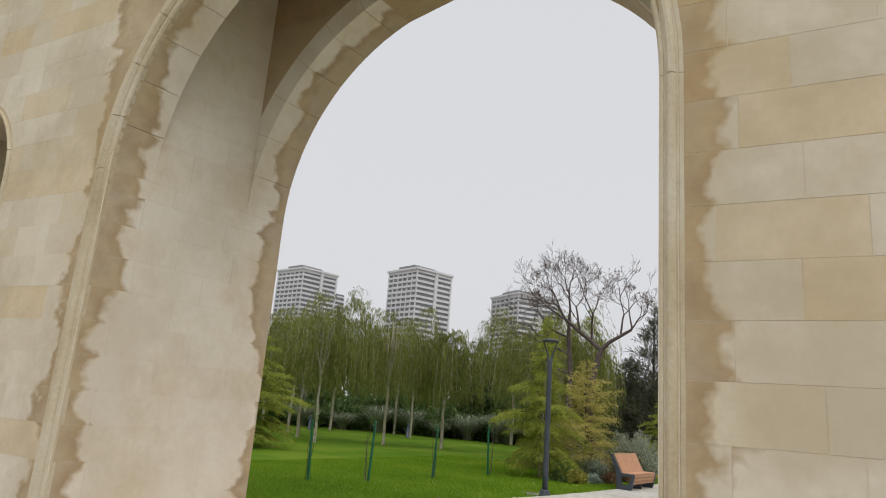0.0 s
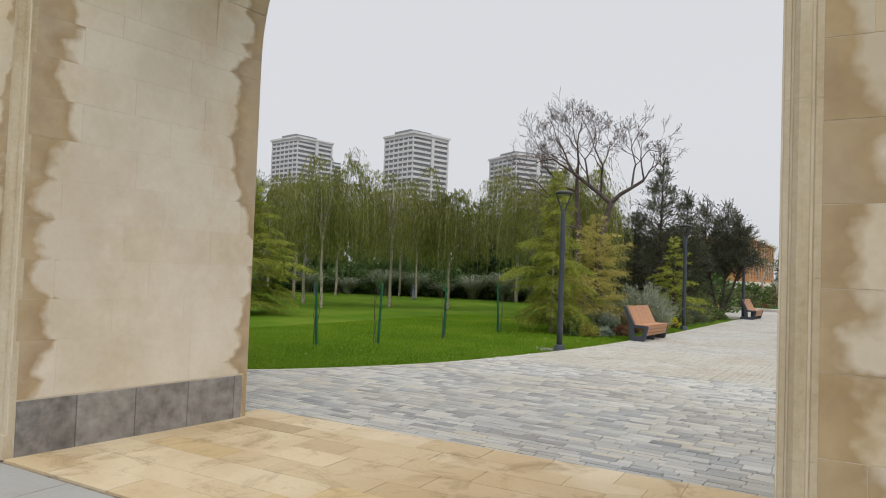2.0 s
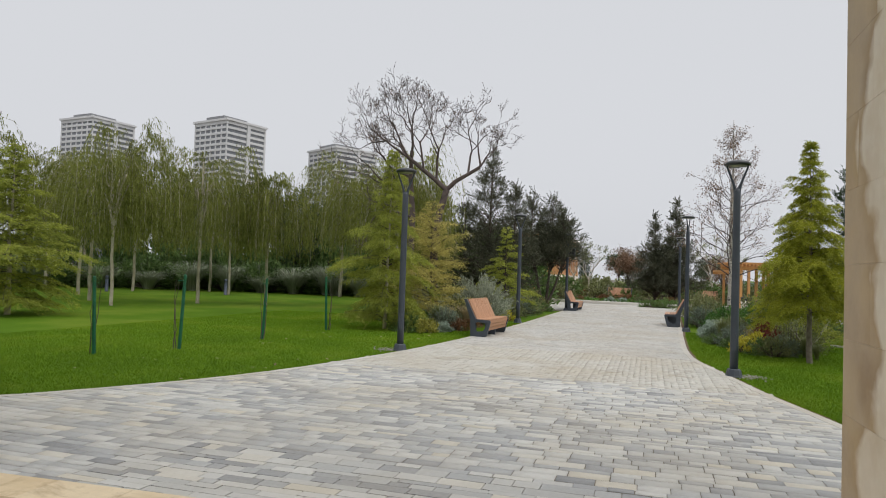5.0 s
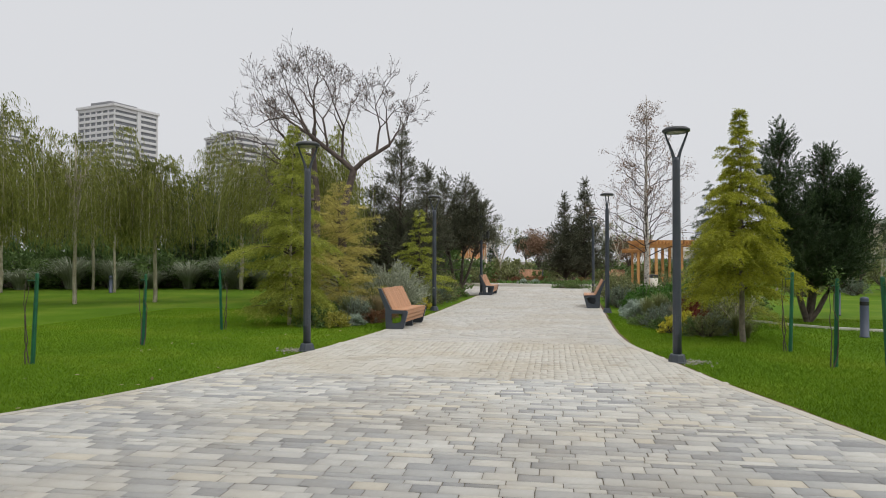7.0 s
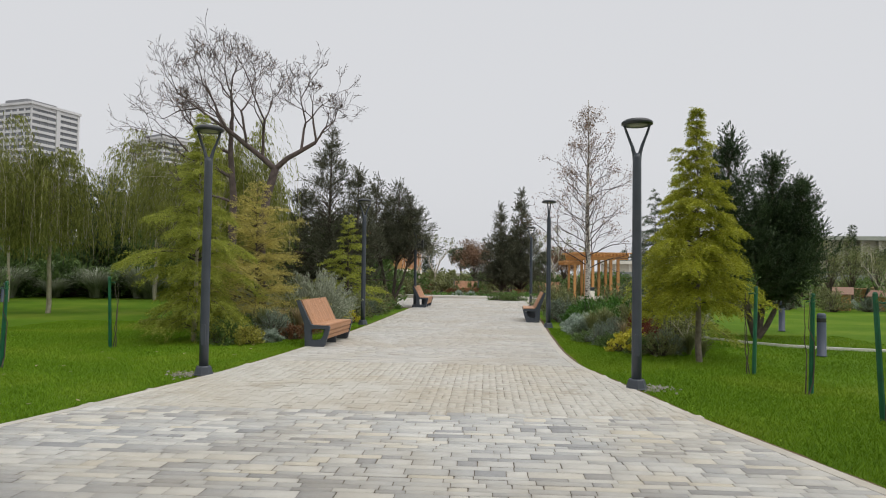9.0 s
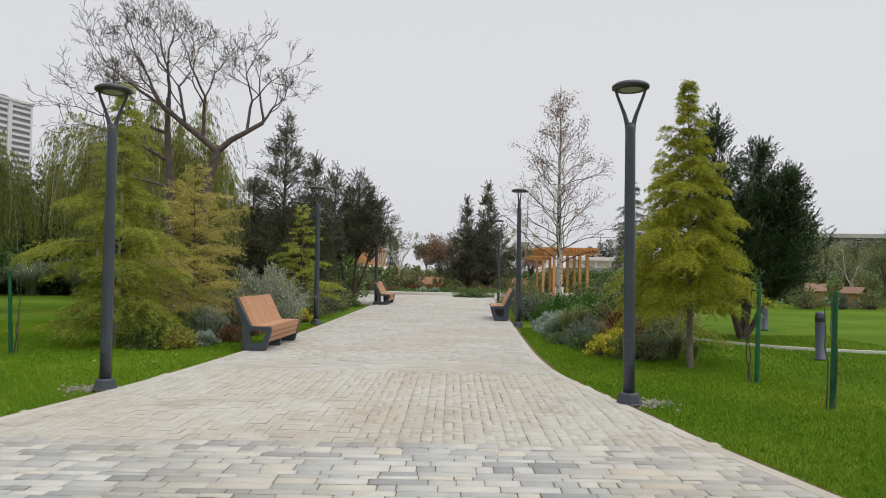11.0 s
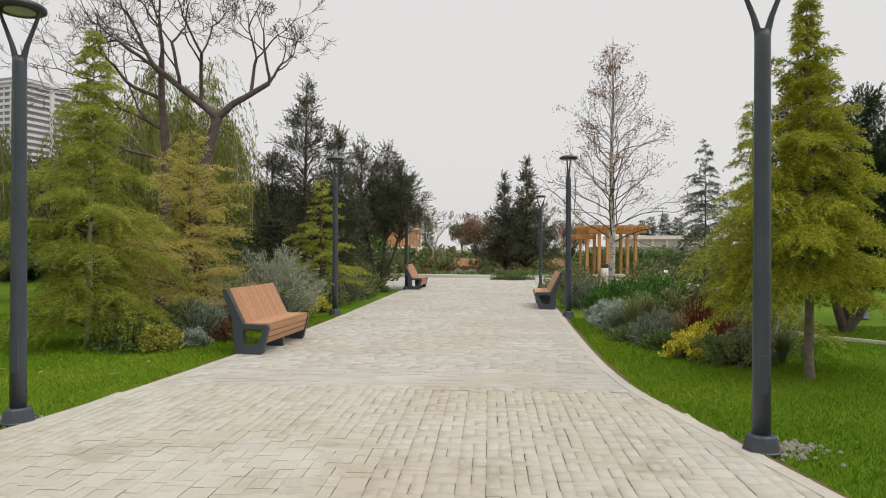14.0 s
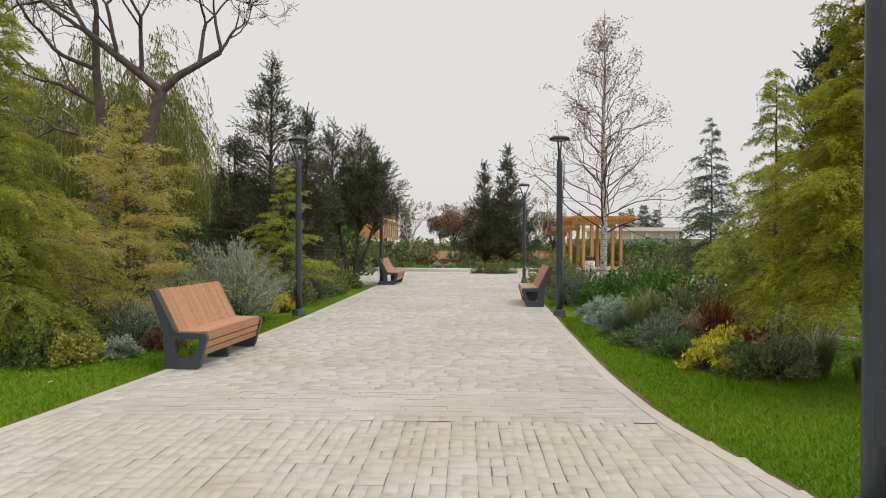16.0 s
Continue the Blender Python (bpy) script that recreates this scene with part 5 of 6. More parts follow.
kinds = {
    "euonymus": shrub("euonymus", 71, "round golden variegated euonymus at the lawn's edge", 0.32, 0.42, YELLOW, 1700, 0.055, 60, 0.55, 0.2, 0.55),
    "silver": shrub("silver_shrub", 72, "low silver-grey felted shrub in the border", 0.42, 0.55, SILVER, 3600, 0.085, 60, 0.42, 0.3, 0.5),
    "sage": shrub("sage_shrub", 73, "tall silvery grey-green sage bush with upright stems", 0.85, 1.3, SAGE, 6500, 0.06, 170, 0.25, 0.8, 0.25, SAGE, 0.014),
    "dark": shrub("dark_shrub", 74, "low dark green spreading shrub", 0.62, 0.62, HEDGE, 2200, 0.08, 60, 0.4, 0.2, 0.4),
    "blue": shrub("blue_green_shrub", 75, "blue-green feathery border shrub", 0.62, 0.75, BLUEGREEN, 2500, 0.08, 90, 0.22, 0.7, 0.25),
    "olive": shrub("olive_shrub", 76, "loose olive-green border shrub", 0.66, 0.85, OLIVE, 2400, 0.075, 70, 0.35, 0.5, 0.35),
    "rust": shrub("russet_shrub", 77, "small russet autumn shrub", 0.5, 0.55, RUST, 1800, 0.06, 70, 0.4, 0.4, 0.35),
    "red": shrub("red_stemmed_shrub", 78, "dark red upright-stemmed shrub", 0.26, 0.75, CRIMSON, 900, 0.075, 70, 0.16, 0.95, 0.2, CRIMSON),
    "lush": shrub("laurel_shrub", 79, "glossy mid-green laurel bush", 0.75, 0.95, LUSH, 2800, 0.095, 80, 0.42, 0.4, 0.4),
    "variegated": shrub("euonymus", 82, "round green and yellow variegated euonymus by the bench", 0.34, 0.42, VARIEGATED, 1900, 0.055, 60, 0.55, 0.2, 0.5),
    "far_olive": shrub("far_shrub", 83, "olive-green shrub in the far planting", 0.68, 0.85, OLIVE, 800, 0.13, 40, 0.4, 0.4, 0.35),
    "far_dark": shrub("far_shrub", 84, "dark green shrub in the far planting", 0.68, 0.7, HEDGE, 800, 0.14, 40, 0.4, 0.3, 0.35),
    "far_rust": shrub("far_shrub", 85, "russet shrub in the far planting", 0.6, 0.6, RUST, 700, 0.12, 40, 0.4, 0.4, 0.35),
    "straw": tussock("straw_grass", 80, "tuft of pale dry ornamental grass", 0.55, 0.85, STRAW, 320),
    "green_grass": tussock("green_tussock", 81, "arching green ornamental grass clump", 0.6, 0.9, OLIVE, 420),
}
border = [
    ("variegated", -7.5, 20.45, 1.0), ("silver", -7.2, 20.95, 0.55), ("dark", -8.1, 20.6, 0.9), ("blue", -7.35, 21.7, 0.9), ("green_grass", -7.7, 22.0, 0.85), ("straw", -7.55, 22.6, 0.9), ("dark", -8.5, 22.0, 1.1), ("rust", -6.95, 21.6, 0.7),
    ("straw", -7.2, 23.3, 1.0), ("olive", -7.5, 23.9, 1.1), ("rust", -6.85, 23.0, 0.9), ("sage", -6.85, 24.5, 1.15), ("sage", -7.3, 25.4, 1.2), ("olive", -7.9, 26.4, 1.2), ("euonymus", -6.6, 26.9, 0.9), ("rust", -6.75, 27.4, 0.9), ("lush", -7.2, 27.4, 0.8),
    ("olive", -6.8, 28.4, 0.9), ("dark", -7.2, 29.6, 1.2), ("blue", -6.75, 30.4, 1.0), ("olive", -7.0, 31.4, 1.15), ("dark", -6.7, 32.3, 1.1), ("blue", -7.4, 33.0, 1.2), ("rust", -6.7, 33.6, 1.1), ("olive", -7.3, 34.6, 1.3), ("dark", -6.6, 34.9, 1.1), ("rust", -6.6, 35.8, 1.1),
    ("olive", -8.8, 28.6, 1.5), ("dark", -9.2, 30.8, 1.7), ("lush", -8.6, 32.6, 1.2), ("sage", -9.6, 26.6, 1.0), ("dark", -10.3, 24.0, 1.2), ("olive", -10.6, 26.4, 1.4),
    ("euonymus", 0.38, 20.3, 1.0), ("euonymus", 0.72, 20.75, 1.15), ("dark", 0.75, 20.15, 0.8), ("blue", 1.15, 20.0, 0.75), ("rust", 1.0, 20.9, 0.8), ("red", 1.05, 21.9, 1.1), ("red", 1.0, 20.5, 0.8), ("olive", 1.5, 21.0, 0.9), ("green_grass", 1.6, 20.0, 0.7), ("straw", 0.75, 22.0, 0.8), ("blue", 0.55, 22.4, 0.8), ("green_grass", 0.15, 22.9, 0.9), ("dark", -0.05, 22.2, 0.6), ("silver", -0.05, 24.6, 1.0),
    ("silver", 0.18, 24.9, 1.75), ("silver", 0.3, 26.2, 1.5), ("silver", -0.02, 26.3, 0.9), ("silver", 0.2, 24.0, 1.0), ("blue", 0.75, 23.9, 0.85), ("lush", 0.95, 25.3, 1.1), ("lush", 0.75, 26.9, 1.2), ("green_grass", 0.5, 23.4, 1.0), ("olive", 1.3, 23.6, 1.1), ("rust", 1.6, 24.4, 1.2), ("lush", 0.55, 27.7, 1.0), ("blue", 0.05, 28.9, 1.1), ("olive", 0.5, 29.6, 1.0), ("dark", 0.2, 30.6, 1.1), ("blue", 0.55, 31.6, 1.2),
    ("olive", 0.35, 33.0, 1.2), ("dark", 0.6, 34.2, 1.2), ("olive", 0.5, 35.4, 1.2), ("lush", 1.9, 27.4, 1.4), ("olive", 2.1, 29.2, 1.5), ("rust", 1.9, 31.2, 1.3), ("dark", 2.4, 33, 1.5), ("dark", 3.6, 27.0, 1.2), ("green_grass", 1.75, 19.6, 0.5),
    ("blue", 0.18, 21.75, 0.75), ("dark", 0.32, 21.2, 0.62), ("blue", -0.02, 23.2, 0.62), ("lush", 0.05, 23.6, 0.45), ("olive", 0.95, 19.75, 0.6), ("silver", 1.0, 22.8, 0.8), ("green_grass", 1.9, 20.9, 0.6), ("lush", 1.5, 25.2, 1.3), ("lush", 1.35, 26.6, 1.25),
    ("dark", -0.8, 45.2, 1.25), ("rust", -1.3, 45.4, 1.1), ("dark", -1.75, 45.5, 1.0),
    ("silver", -4.2, 48.6, 1.6), ("silver", -3.4, 48.9, 1.5), ("olive", -2.4, 49.4, 0.8), ("lush", -1.2, 49.2, 0.6), ("lush", 0.2, 49.4, 0.6), ("rust", -6.2, 49.2, 1.2), ("rust", 2.0, 49.6, 1.2), ("olive", -7.6, 49.4, 1.5), ("far_rust", -4.8, 51.5, 0.94), ("lush", -2.6, 51.5, 0.8), ("far_rust", -0.4, 52.0, 0.94), ("far_olive", 3.2, 50.5, 1.22), ("far_olive", 1.2, 52.8, 1.08), ("far_rust", -2.8, 53.8, 1.01),
    ("far_olive", -5.5, 55, 1.44), ("far_dark", -3.4, 57.8, 1.44), ("far_olive", -0.4, 59, 1.58), ("far_dark", 2.2, 60, 1.66), ("far_olive", 5.0, 56, 1.58), ("far_dark", -8.2, 57.5, 1.73), ("far_olive", -10.5, 52.5, 1.58), ("far_dark", 6.5, 52, 1.44), ("olive", 8.2, 46.5, 1.6), ("blue", 10.5, 42.5, 1.4), ("olive", 13, 44, 1.7), ("silver", 15.8, 41.5, 1.6), ("olive", 17.5, 46, 1.8), ("dark", 20.5, 44.5, 1.8), ("olive", 22.5, 49, 1.9), ("blue", 12.0, 39.8, 1.2), ("olive", 13.5, 38.6, 1.15), ("blue", 15.3, 38.9, 1.0), ("olive", 16.6, 39.0, 1.0), ("olive", 9.2, 38.2, 1.2), ("dark", 24.5, 45, 1.8),
    ("far_olive", -6.8, 62, 1.80), ("far_dark", -2.2, 64, 1.87), ("far_olive", 2.2, 66, 1.87), ("far_dark", 7.5, 60, 1.73), ("far_olive", 11.5, 55, 1.66), ("far_dark", 16, 53, 1.66), ("far_olive", 20, 55, 1.73), ("far_dark", 26, 56, 1.87), ("far_olive", 30, 52, 1.73), ("far_dark", 33, 58, 1.87),
]
seen_kind = set()
for i, (kind, x, y, s) in enumerate(border):
    m = pose(x, y, -0.03, 0, 0, 53 * i) @ Matrix.Diagonal((s, s, s * (0.93 + 0.03 * (i % 5)), 1))
    if kind in seen_kind:
        copy_thing(kinds[kind], m)
    else:
        kinds[kind].matrix_world = m
        seen_kind.add(kind)

for i in range(44):
    x, y = -27 + 1.45 * i, 66 + 7 * math.sin(2.1 * i) + 0.12 * i
    s = 1.45 + 0.35 * math.sin(1.7 * i + 1)
    copy_thing(kinds[("far_olive", "far_dark", "far_olive", "far_dark", "far_rust")[i % 5]], pose(x, y, -0.03, 0, 0, 47 * i) @ Matrix.Diagonal((s * 1.6, s * 1.6, s, 1)))

# hedge along the far side of the willow lawn, and woods behind it
hedge_row = shrub("hedge_bush", 90, "dense dark green hedge bush behind the willows", 1.35, 1.65, HEDGE, 2500, 0.20, 70, 0.42, 0.4, 0.45)
hedge_line = [(-44, 31), (-41.5, 32.5), (-39.5, 34), (-37.5, 35.8), (-35.3, 38), (-33, 39.6), (-30.6, 40.8), (-28.4, 41.6), (-26, 42.4), (-23.8, 42.8), (-21.6, 43.2), (-19.4, 43.4), (-17, 43.4), (-14.8, 43), (-12.6, 42), (-12.2, 39.4), (-11.6, 36.8), (-47, 29), (-50, 26.5)]
hedge_line += [(x - 1.2, y + 2.6) for x, y in hedge_line] + [(-9.5, 38.5), (-10.5, 40.8), (-9, 43.5), (-12, 45.5), (-41, 27), (-38, 24), (-36, 20)]
for i, (x, y) in enumerate(hedge_line):
    m = pose(x, y, -0.03, 0, 0, 77 * i) @ Matrix.Diagonal((1.2, 1.2, (1.0 if i < 19 else 2.0) + 0.14 * (i % 3), 1))
    if i:
        copy_thing(hedge_row, m)
    else:
        hedge_row.matrix_world = m
reed = tussock("pampas_grass", 91, "tall grey-green reed clump in front of the hedge", 1.3, 1.35, SAGE, 520, 0.013)
for i, (x, y) in enumerate(((-31.5, 42.6), (-27.4, 43.6), (-24.8, 44.4), (-22.6, 44.6), (-19.8, 44.8), (-17.5, 44.6), (-15.2, 41.0), (-13.6, 40.6), (-35, 41), (-20.5, 41.6), (-16.2, 41.8)) + tuple((x + 0.9 + 0.5 * math.sin(3 * x), y - 1.5) for x, y in hedge_line[:16])):
    m = pose(x, y, -0.03, 0, 0, 41 * i) @ Matrix.Diagonal((1.4 + 0.3 * math.sin(2.3 * i), 1.4, 1.1 + 0.3 * math.sin(1.9 * i), 1))
    if i:
        copy_thing(reed, m)
    else:
        reed.matrix_world = m


def crown_tree(seed, label, h, w, leaf_mat, count, size, name="broad_tree"):
    """A broad crown of leaf clumps on forking limbs."""
    r = np.random.default_rng(seed)
    t = thing(name, pose(0, 0, 0), label, "tree")
    lines = [([(0, 0, -0.05), (0.05, 0, h * 0.2), (0, 0.05, h * 0.36)], [0.2 * h / 8, 0.15 * h / 8, 0.12 * h / 8])]
    tips = []
    for i in range(16):
        az, e = 2.4 * i, r.uniform(0.15, 1.35)
        tip = np.array([math.cos(az) * math.cos(e) * w, math.sin(az) * math.cos(e) * w, h * 0.42 + math.sin(e) * h * 0.52]) * r.uniform(0.82, 1.06)
        mid = np.array([0, 0, h * 0.36]) * 0.6 + tip * 0.4
        lines.append(([(0, 0.05, h * r.uniform(0.2, 0.36)), mid, tip], [0.07 * h / 8, 0.045 * h / 8, 0.012]))
        for k in range(7):
            tips.append(tip + r.normal(0, 0.16 * w, 3))
            tips.append(mid * 0.4 + tip * 0.6 + r.normal(0, 0.16 * w, 3))
    v, q = tubes(lines, 5)
    part("trunk", mesh_of("trunk", v, q, BARK, True), t)
    tips = np.array(tips)
    pick = r.integers(0, len(tips), count)
    pos = tips[pick] + r.normal(0, 0.11 * w, (count, 3))
    v, q = leaves(r, pos, r.normal(0, 1, (count, 3)), size, size * 0.5)
    part("crown", mesh_of("crown", v, q, leaf_mat), t)
    return t


brown_tree = crown_tree(95, "round reddish-brown tree beyond the flower bed", 4.3, 1.45, BROWNLEAF, 6500, 0.14)
brown_tree.matrix_world = pose(-3.4, 60, -0.03)
copy_thing(brown_tree, pose(4.6, 68, -0.03, 0, 0, 50) @ Matrix.Diagonal((1.1, 1.1, 0.95, 1)))
scrub = crown_tree(97, "thin grey-olive scrub tree with pale stems", 3.4, 1.15, OLIVE, 2600, 0.085, "scrub_tree")
scrub.matrix_world = pose(15.4, 42.6, -0.03)
for i, (x, y, s) in enumerate(((17.2, 44.0, 1.05), (19.4, 45.6, 0.95), (12.9, 41.2, 0.85), (22.0, 46.4, 1.1), (25.5, 48.5, 1.0), (11.2, 42.4, 0.7))):
    copy_thing(scrub, pose(x, y, -0.03, 0, 0, 61 * i) @ Matrix.Diagonal((s, s, s, 1)))
wood = crown_tree(96, "broad dark green tree in the wood behind the park", 8.0, 3.0, FAR_GREEN, 3600, 0.42)
spots = [(-31, 50, 0.9), (-37, 46, 1.0), (-43, 42, 1.0), (-25.2, 47.5, 0.85), (-49, 38, 1.05), (-20, 54, 0.8), (-14, 56, 0.75), (-55, 34, 1.1), (-15.5, 62, 0.9), (-40, 55, 1.1), (-30, 62, 1.1), (-22, 70, 1.0), (-60, 28, 1.1), (40, 76, 0.7), (34, 70, 0.6), (52, 80, 0.8), (60, 70, 0.8), (-20, 92, 1.0), (-8, 152, 1.0), (2, 150, 0.8), (10, 155, 0.9), (-46, 24, 0.95), (-52, 19, 1.0), (-44, 17, 0.9), (48, 40, 0.8), (56, 50, 0.9), (40, 28, 0.7), (50, 18, 0.8), (-58, 10, 1.0), (-64, 20, 1.1)]
for i, (x, y, s) in enumerate(spots):
    m = pose(x, y, -0.03, 0, 0, 83 * i) @ Matrix.Diagonal((s, s, s, 1))
    if i:
        copy_thing(wood, m)
    else:
        wood.matrix_world = m
put_tree(conifer("dark_fir", 33, 7.2, 0.4, 1.5, 15, 7, 0.3, 0.12, 12000, 0.2, PINE, BARK, "dark green conifer behind the willows", 0.2, 1, 0.1, 0.5, 1.1, 2.0, 0.6), -24.9, 45.2)


# ---- round flower bed beyond the crossing ----
bed = thing("flower_bed", pose(0, 0, 0), "round flower bed with a pale stone kerb beyond the crossing", "flower bed")
bm = bmesh.new()
CENT, BR = (-2.2, 59.6), 12.2
N = 96
rings = []
for r, z in ((BR, -0.02), (BR, 0.15), (BR - 0.02, 0.165), (BR - 0.28, 0.165), (BR - 0.30, 0.10)):
    rings.append([bm.verts.new((CENT[0] + r * math.cos(2 * math.pi * i / N), CENT[1] + r * math.sin(2 * math.pi * i / N), z)) for i in range(N)])
for a, b in zip(rings, rings[1:]):
    for i in range(N):
        bm.faces.new((a[i], a[(i + 1) % N], b[(i + 1) % N], b[i]))
part("kerb", bm_mesh("kerb", bm, BED_KERB), bed, "pale stone kerb")
bm = bmesh.new()
ring = [bm.verts.new((CENT[0] + (BR - 0.29) * math.cos(2 * math.pi * i / N), CENT[1] + (BR - 0.29) * math.sin(2 * math.pi * i / N), 0.12)) for i in range(N)]
bm.faces.new(ring)
part("soil", bm_mesh("soil", bm, SOIL), bed, "dark soil")
gr = np.random.default_rng(7)
n = 5200
az, rr = gr.uniform(math.pi, 2 * math.pi, n), BR - 0.4 - 3.0 * gr.random(n)
pos = np.stack([CENT[0] + rr * np.cos(az), CENT[1] + rr * np.sin(az), 0.12 + 0.12 * gr.random(n)], 1)
v, q = leaves(gr, pos, gr.normal(0, 1, (n, 3)) + (0, 0, 1), 0.16, 0.07)
tagged(new("ground_cover", mesh_of("ground_cover", v, q, LUSH)), "low green ground cover in the flower bed", "ground cover", kind="stuff")


# ---- pergolas ----
def pergola_thing():
    t = thing("pergola", pose(0, 0, 0), "orange-brown timber pergola with stepped roof beams", "pergola")
    for x in (-1.35, -0.75, 0.75, 1.35):
        for y in (-1.4, 1.4):
            part("post", box("post", PERGOLA_WOOD, x - 0.1, x + 0.1, y - 0.1, y + 0.1, -0.02, 2.42, 0.008), t)
    for y in (-1.4, 1.4):
        part("beam", box("beam", PERGOLA_WOOD, -2.15, 2.15, y - 0.08, y + 0.08, 2.42, 2.6, 0.008), t)
    for i in range(15):
        x = -2.0 + 4.0 * i / 14
        part("rafter", box("rafter", PERGOLA_WOOD, x - 0.045, x + 0.045, -2.0, 2.0, 2.602, 2.76, 0.006), t)
    for i in range(9):
        y = -1.9 + 3.8 * i / 8
        part("batten", box("batten", PERGOLA_WOOD, -2.3, 2.3, y - 0.03, y + 0.03, 2.762, 2.83, 0.004), t)
    for y in (-1.0, 0.6):
        part("side_post", box("side_post", PERGOLA_WOOD, -2.2, -2.04, y - 0.08, y + 0.08, -0.02, 2.1, 0.008), t)
        part("side_beam", box("side_beam", PERGOLA_WOOD, -3.0, -1.46, y - 0.06, y + 0.06, 2.1, 2.24, 0.006), t, "beam of the lower side canopy")
    for i in range(6):
        x = -2.9 + 0.26 * i
        part("side_rafter", box("side_rafter", PERGOLA_WOOD, x - 0.035, x + 0.035, -1.35, 0.95, 2.242, 2.34, 0.004), t)
    return t


perg = pergola_thing()
perg.matrix_world = pose(4.35, 48.8, 0, 0, 0, 8) @ Matrix.Diagonal((0.74, 0.85, 1.02, 1))
copy_thing(perg, pose(-9.6, 47.2, 0, 0, 0, -8))
bin_t = thing("litter_bin", pose(3.6, 46.0, 0), "pale concrete litter bin with a dark hood by the pergola", "litter bin")
bm = bmesh.new()
lathe_bm(bm, [(0.22, 0), (0.24, 0.6), (0.22, 0.62)], 16)
part("body", bm_mesh("body", bm, CREAM, True), bin_t)
part("hood", box("hood", STEEL_DARK, -0.22, 0.22, -0.22, 0.22, 0.62, 0.82, 0.03), bin_t)


def garden_box(x, y, turn, w, h, label):
    t = thing("garden_hut", pose(x, y, -0.02, 0, 0, turn), label, "garden hut")
    part("body", box("body", PERGOLA_WOOD, -0.42 * w, 0.42 * w, -0.35 * w, 0.35 * w, 0, h * 0.72, 0.01), t)
    for s in (-1, 1):
        bm = bmesh.new()
        prof = [(0, h), (s * 0.58 * w, h * 0.70), (s * 0.58 * w, h * 0.70 - 0.04), (0, h - 0.045)]
        ring = [[bm.verts.new((px, py, pz)) for px, pz in prof] for py in (-0.5 * w, 0.5 * w)]
        for i in range(4):
            bm.faces.new((ring[0][i], ring[0][(i + 1) % 4], ring[1][(i + 1) % 4], ring[1][i]))
        bm.faces.new(ring[0])
        bm.faces.new(ring[1][::-1])
        bmesh.ops.recalc_face_normals(bm, faces=bm.faces)
        part("roof_slope", bm_mesh("roof_slope", bm, HUT_ROOF), t, "brown board roof slope")
    return t


garden_box(14.7, 40.0, 62, 0.9, 1.12, "small timber hut with a brown pitched roof among scrub")
garden_box(16.6, 40.2, 40, 0.95, 0.98, "low timber hut with a weathered roof among scrub")


# ---- far buildings ----
pier_mesh = box("window_pier", TOWER_WHITE, -0.2, 0.25, -0.5, 0.5, 0, 2.1)
mullion_mesh = box("mullion", TOWER_GREY, -0.16, 0.16, -0.1, 0.2, 0, 2.1)


def tower(x, y, size, turn, z_top, floors, wing=0.0):
    t = thing("apartment_tower", pose(x, y, 0, 0, 0, turn), "far white and grey apartment tower with banded balconies", "apartment tower", "towers behind the park")
    s, fh = size, 3.3
    part("core", box("core", TOWER_GLASS, 0.5, s - 0.5, 0.5, s - 0.5, 0, z_top - 0.6), t, "grey glazed tower core")
    for i in range(floors):
        z = z_top - fh * i
        part("floor_band", box("floor_band", TOWER_WHITE, 0, s, 0, s, z - (1.9 if i == 0 else 1.45), z), t, "white floor band")
        if i > 11:
            continue
        for k in range(7):
            a = 0.5 + (s - 1.0) * k / 6
            ob = part("window_pier", pier_mesh, t)
            ob.location = (0.35, a, z - fh)
            ob = part("mullion", mullion_mesh, t)
            ob.location = (a, 0.4, z - fh)
    part("pilaster", box("pilaster", TOWER_WHITE, s * 0.50, s * 0.58, -0.5, 1.0, 0, z_top + 0.4), t, "white upright fin")
    part("pilaster", box("pilaster", TOWER_WHITE, s - 1.0, s + 0.15, -0.15, 1.0, 0, z_top), t)
    part("roof_slab", box("roof_slab", TOWER_WHITE, -0.8, s + 0.8, -0.8, s + 0.8, z_top, z_top + 1.3), t)
    part("plant_room", box("plant_room", TOWER_GREY, s * 0.2, s * 0.8, s * 0.35, s * 0.9, z_top + 1.3, z_top + 5.0), t, "dark grey roof plant room")
    if wing:
        part("wing", box("wing", TOWER_GLASS, s, s + wing, 2, s - 2, 0, z_top - 12), t)
        for i in range(4, floors):
            part("wing_band", box("wing_band", TOWER_WHITE, s - 0.2, s + wing + 0.3, 1.6, s - 1.6, z_top - fh * i - 1.3, z_top - fh * i), t)
    return t


def far_place(az_x, az_y, d):
    n = math.hypot(az_x, az_y)
    return (-1.0 + az_x / n * d, 2.0 + az_y / n * d)


for (ax, ay), d, size, over_turn, zt, wing in (((-0.5749, 0.8119), 420, 30, 39, 88, 0), ((-0.719, 0.7205), 480, 31, 36, 92, 10), ((-0.446, 0.895), 440, 33, 34, 80, 0), ((-0.81, 0.586), 400, 30, 36, 76, 0)):
    px, py = far_place(ax + 0.0027, ay + 0.0019, d)
    heading = math.degrees(math.atan2(ay, ax))
    tower(px, py, size, heading - 90 + over_turn, zt, 15, wing)

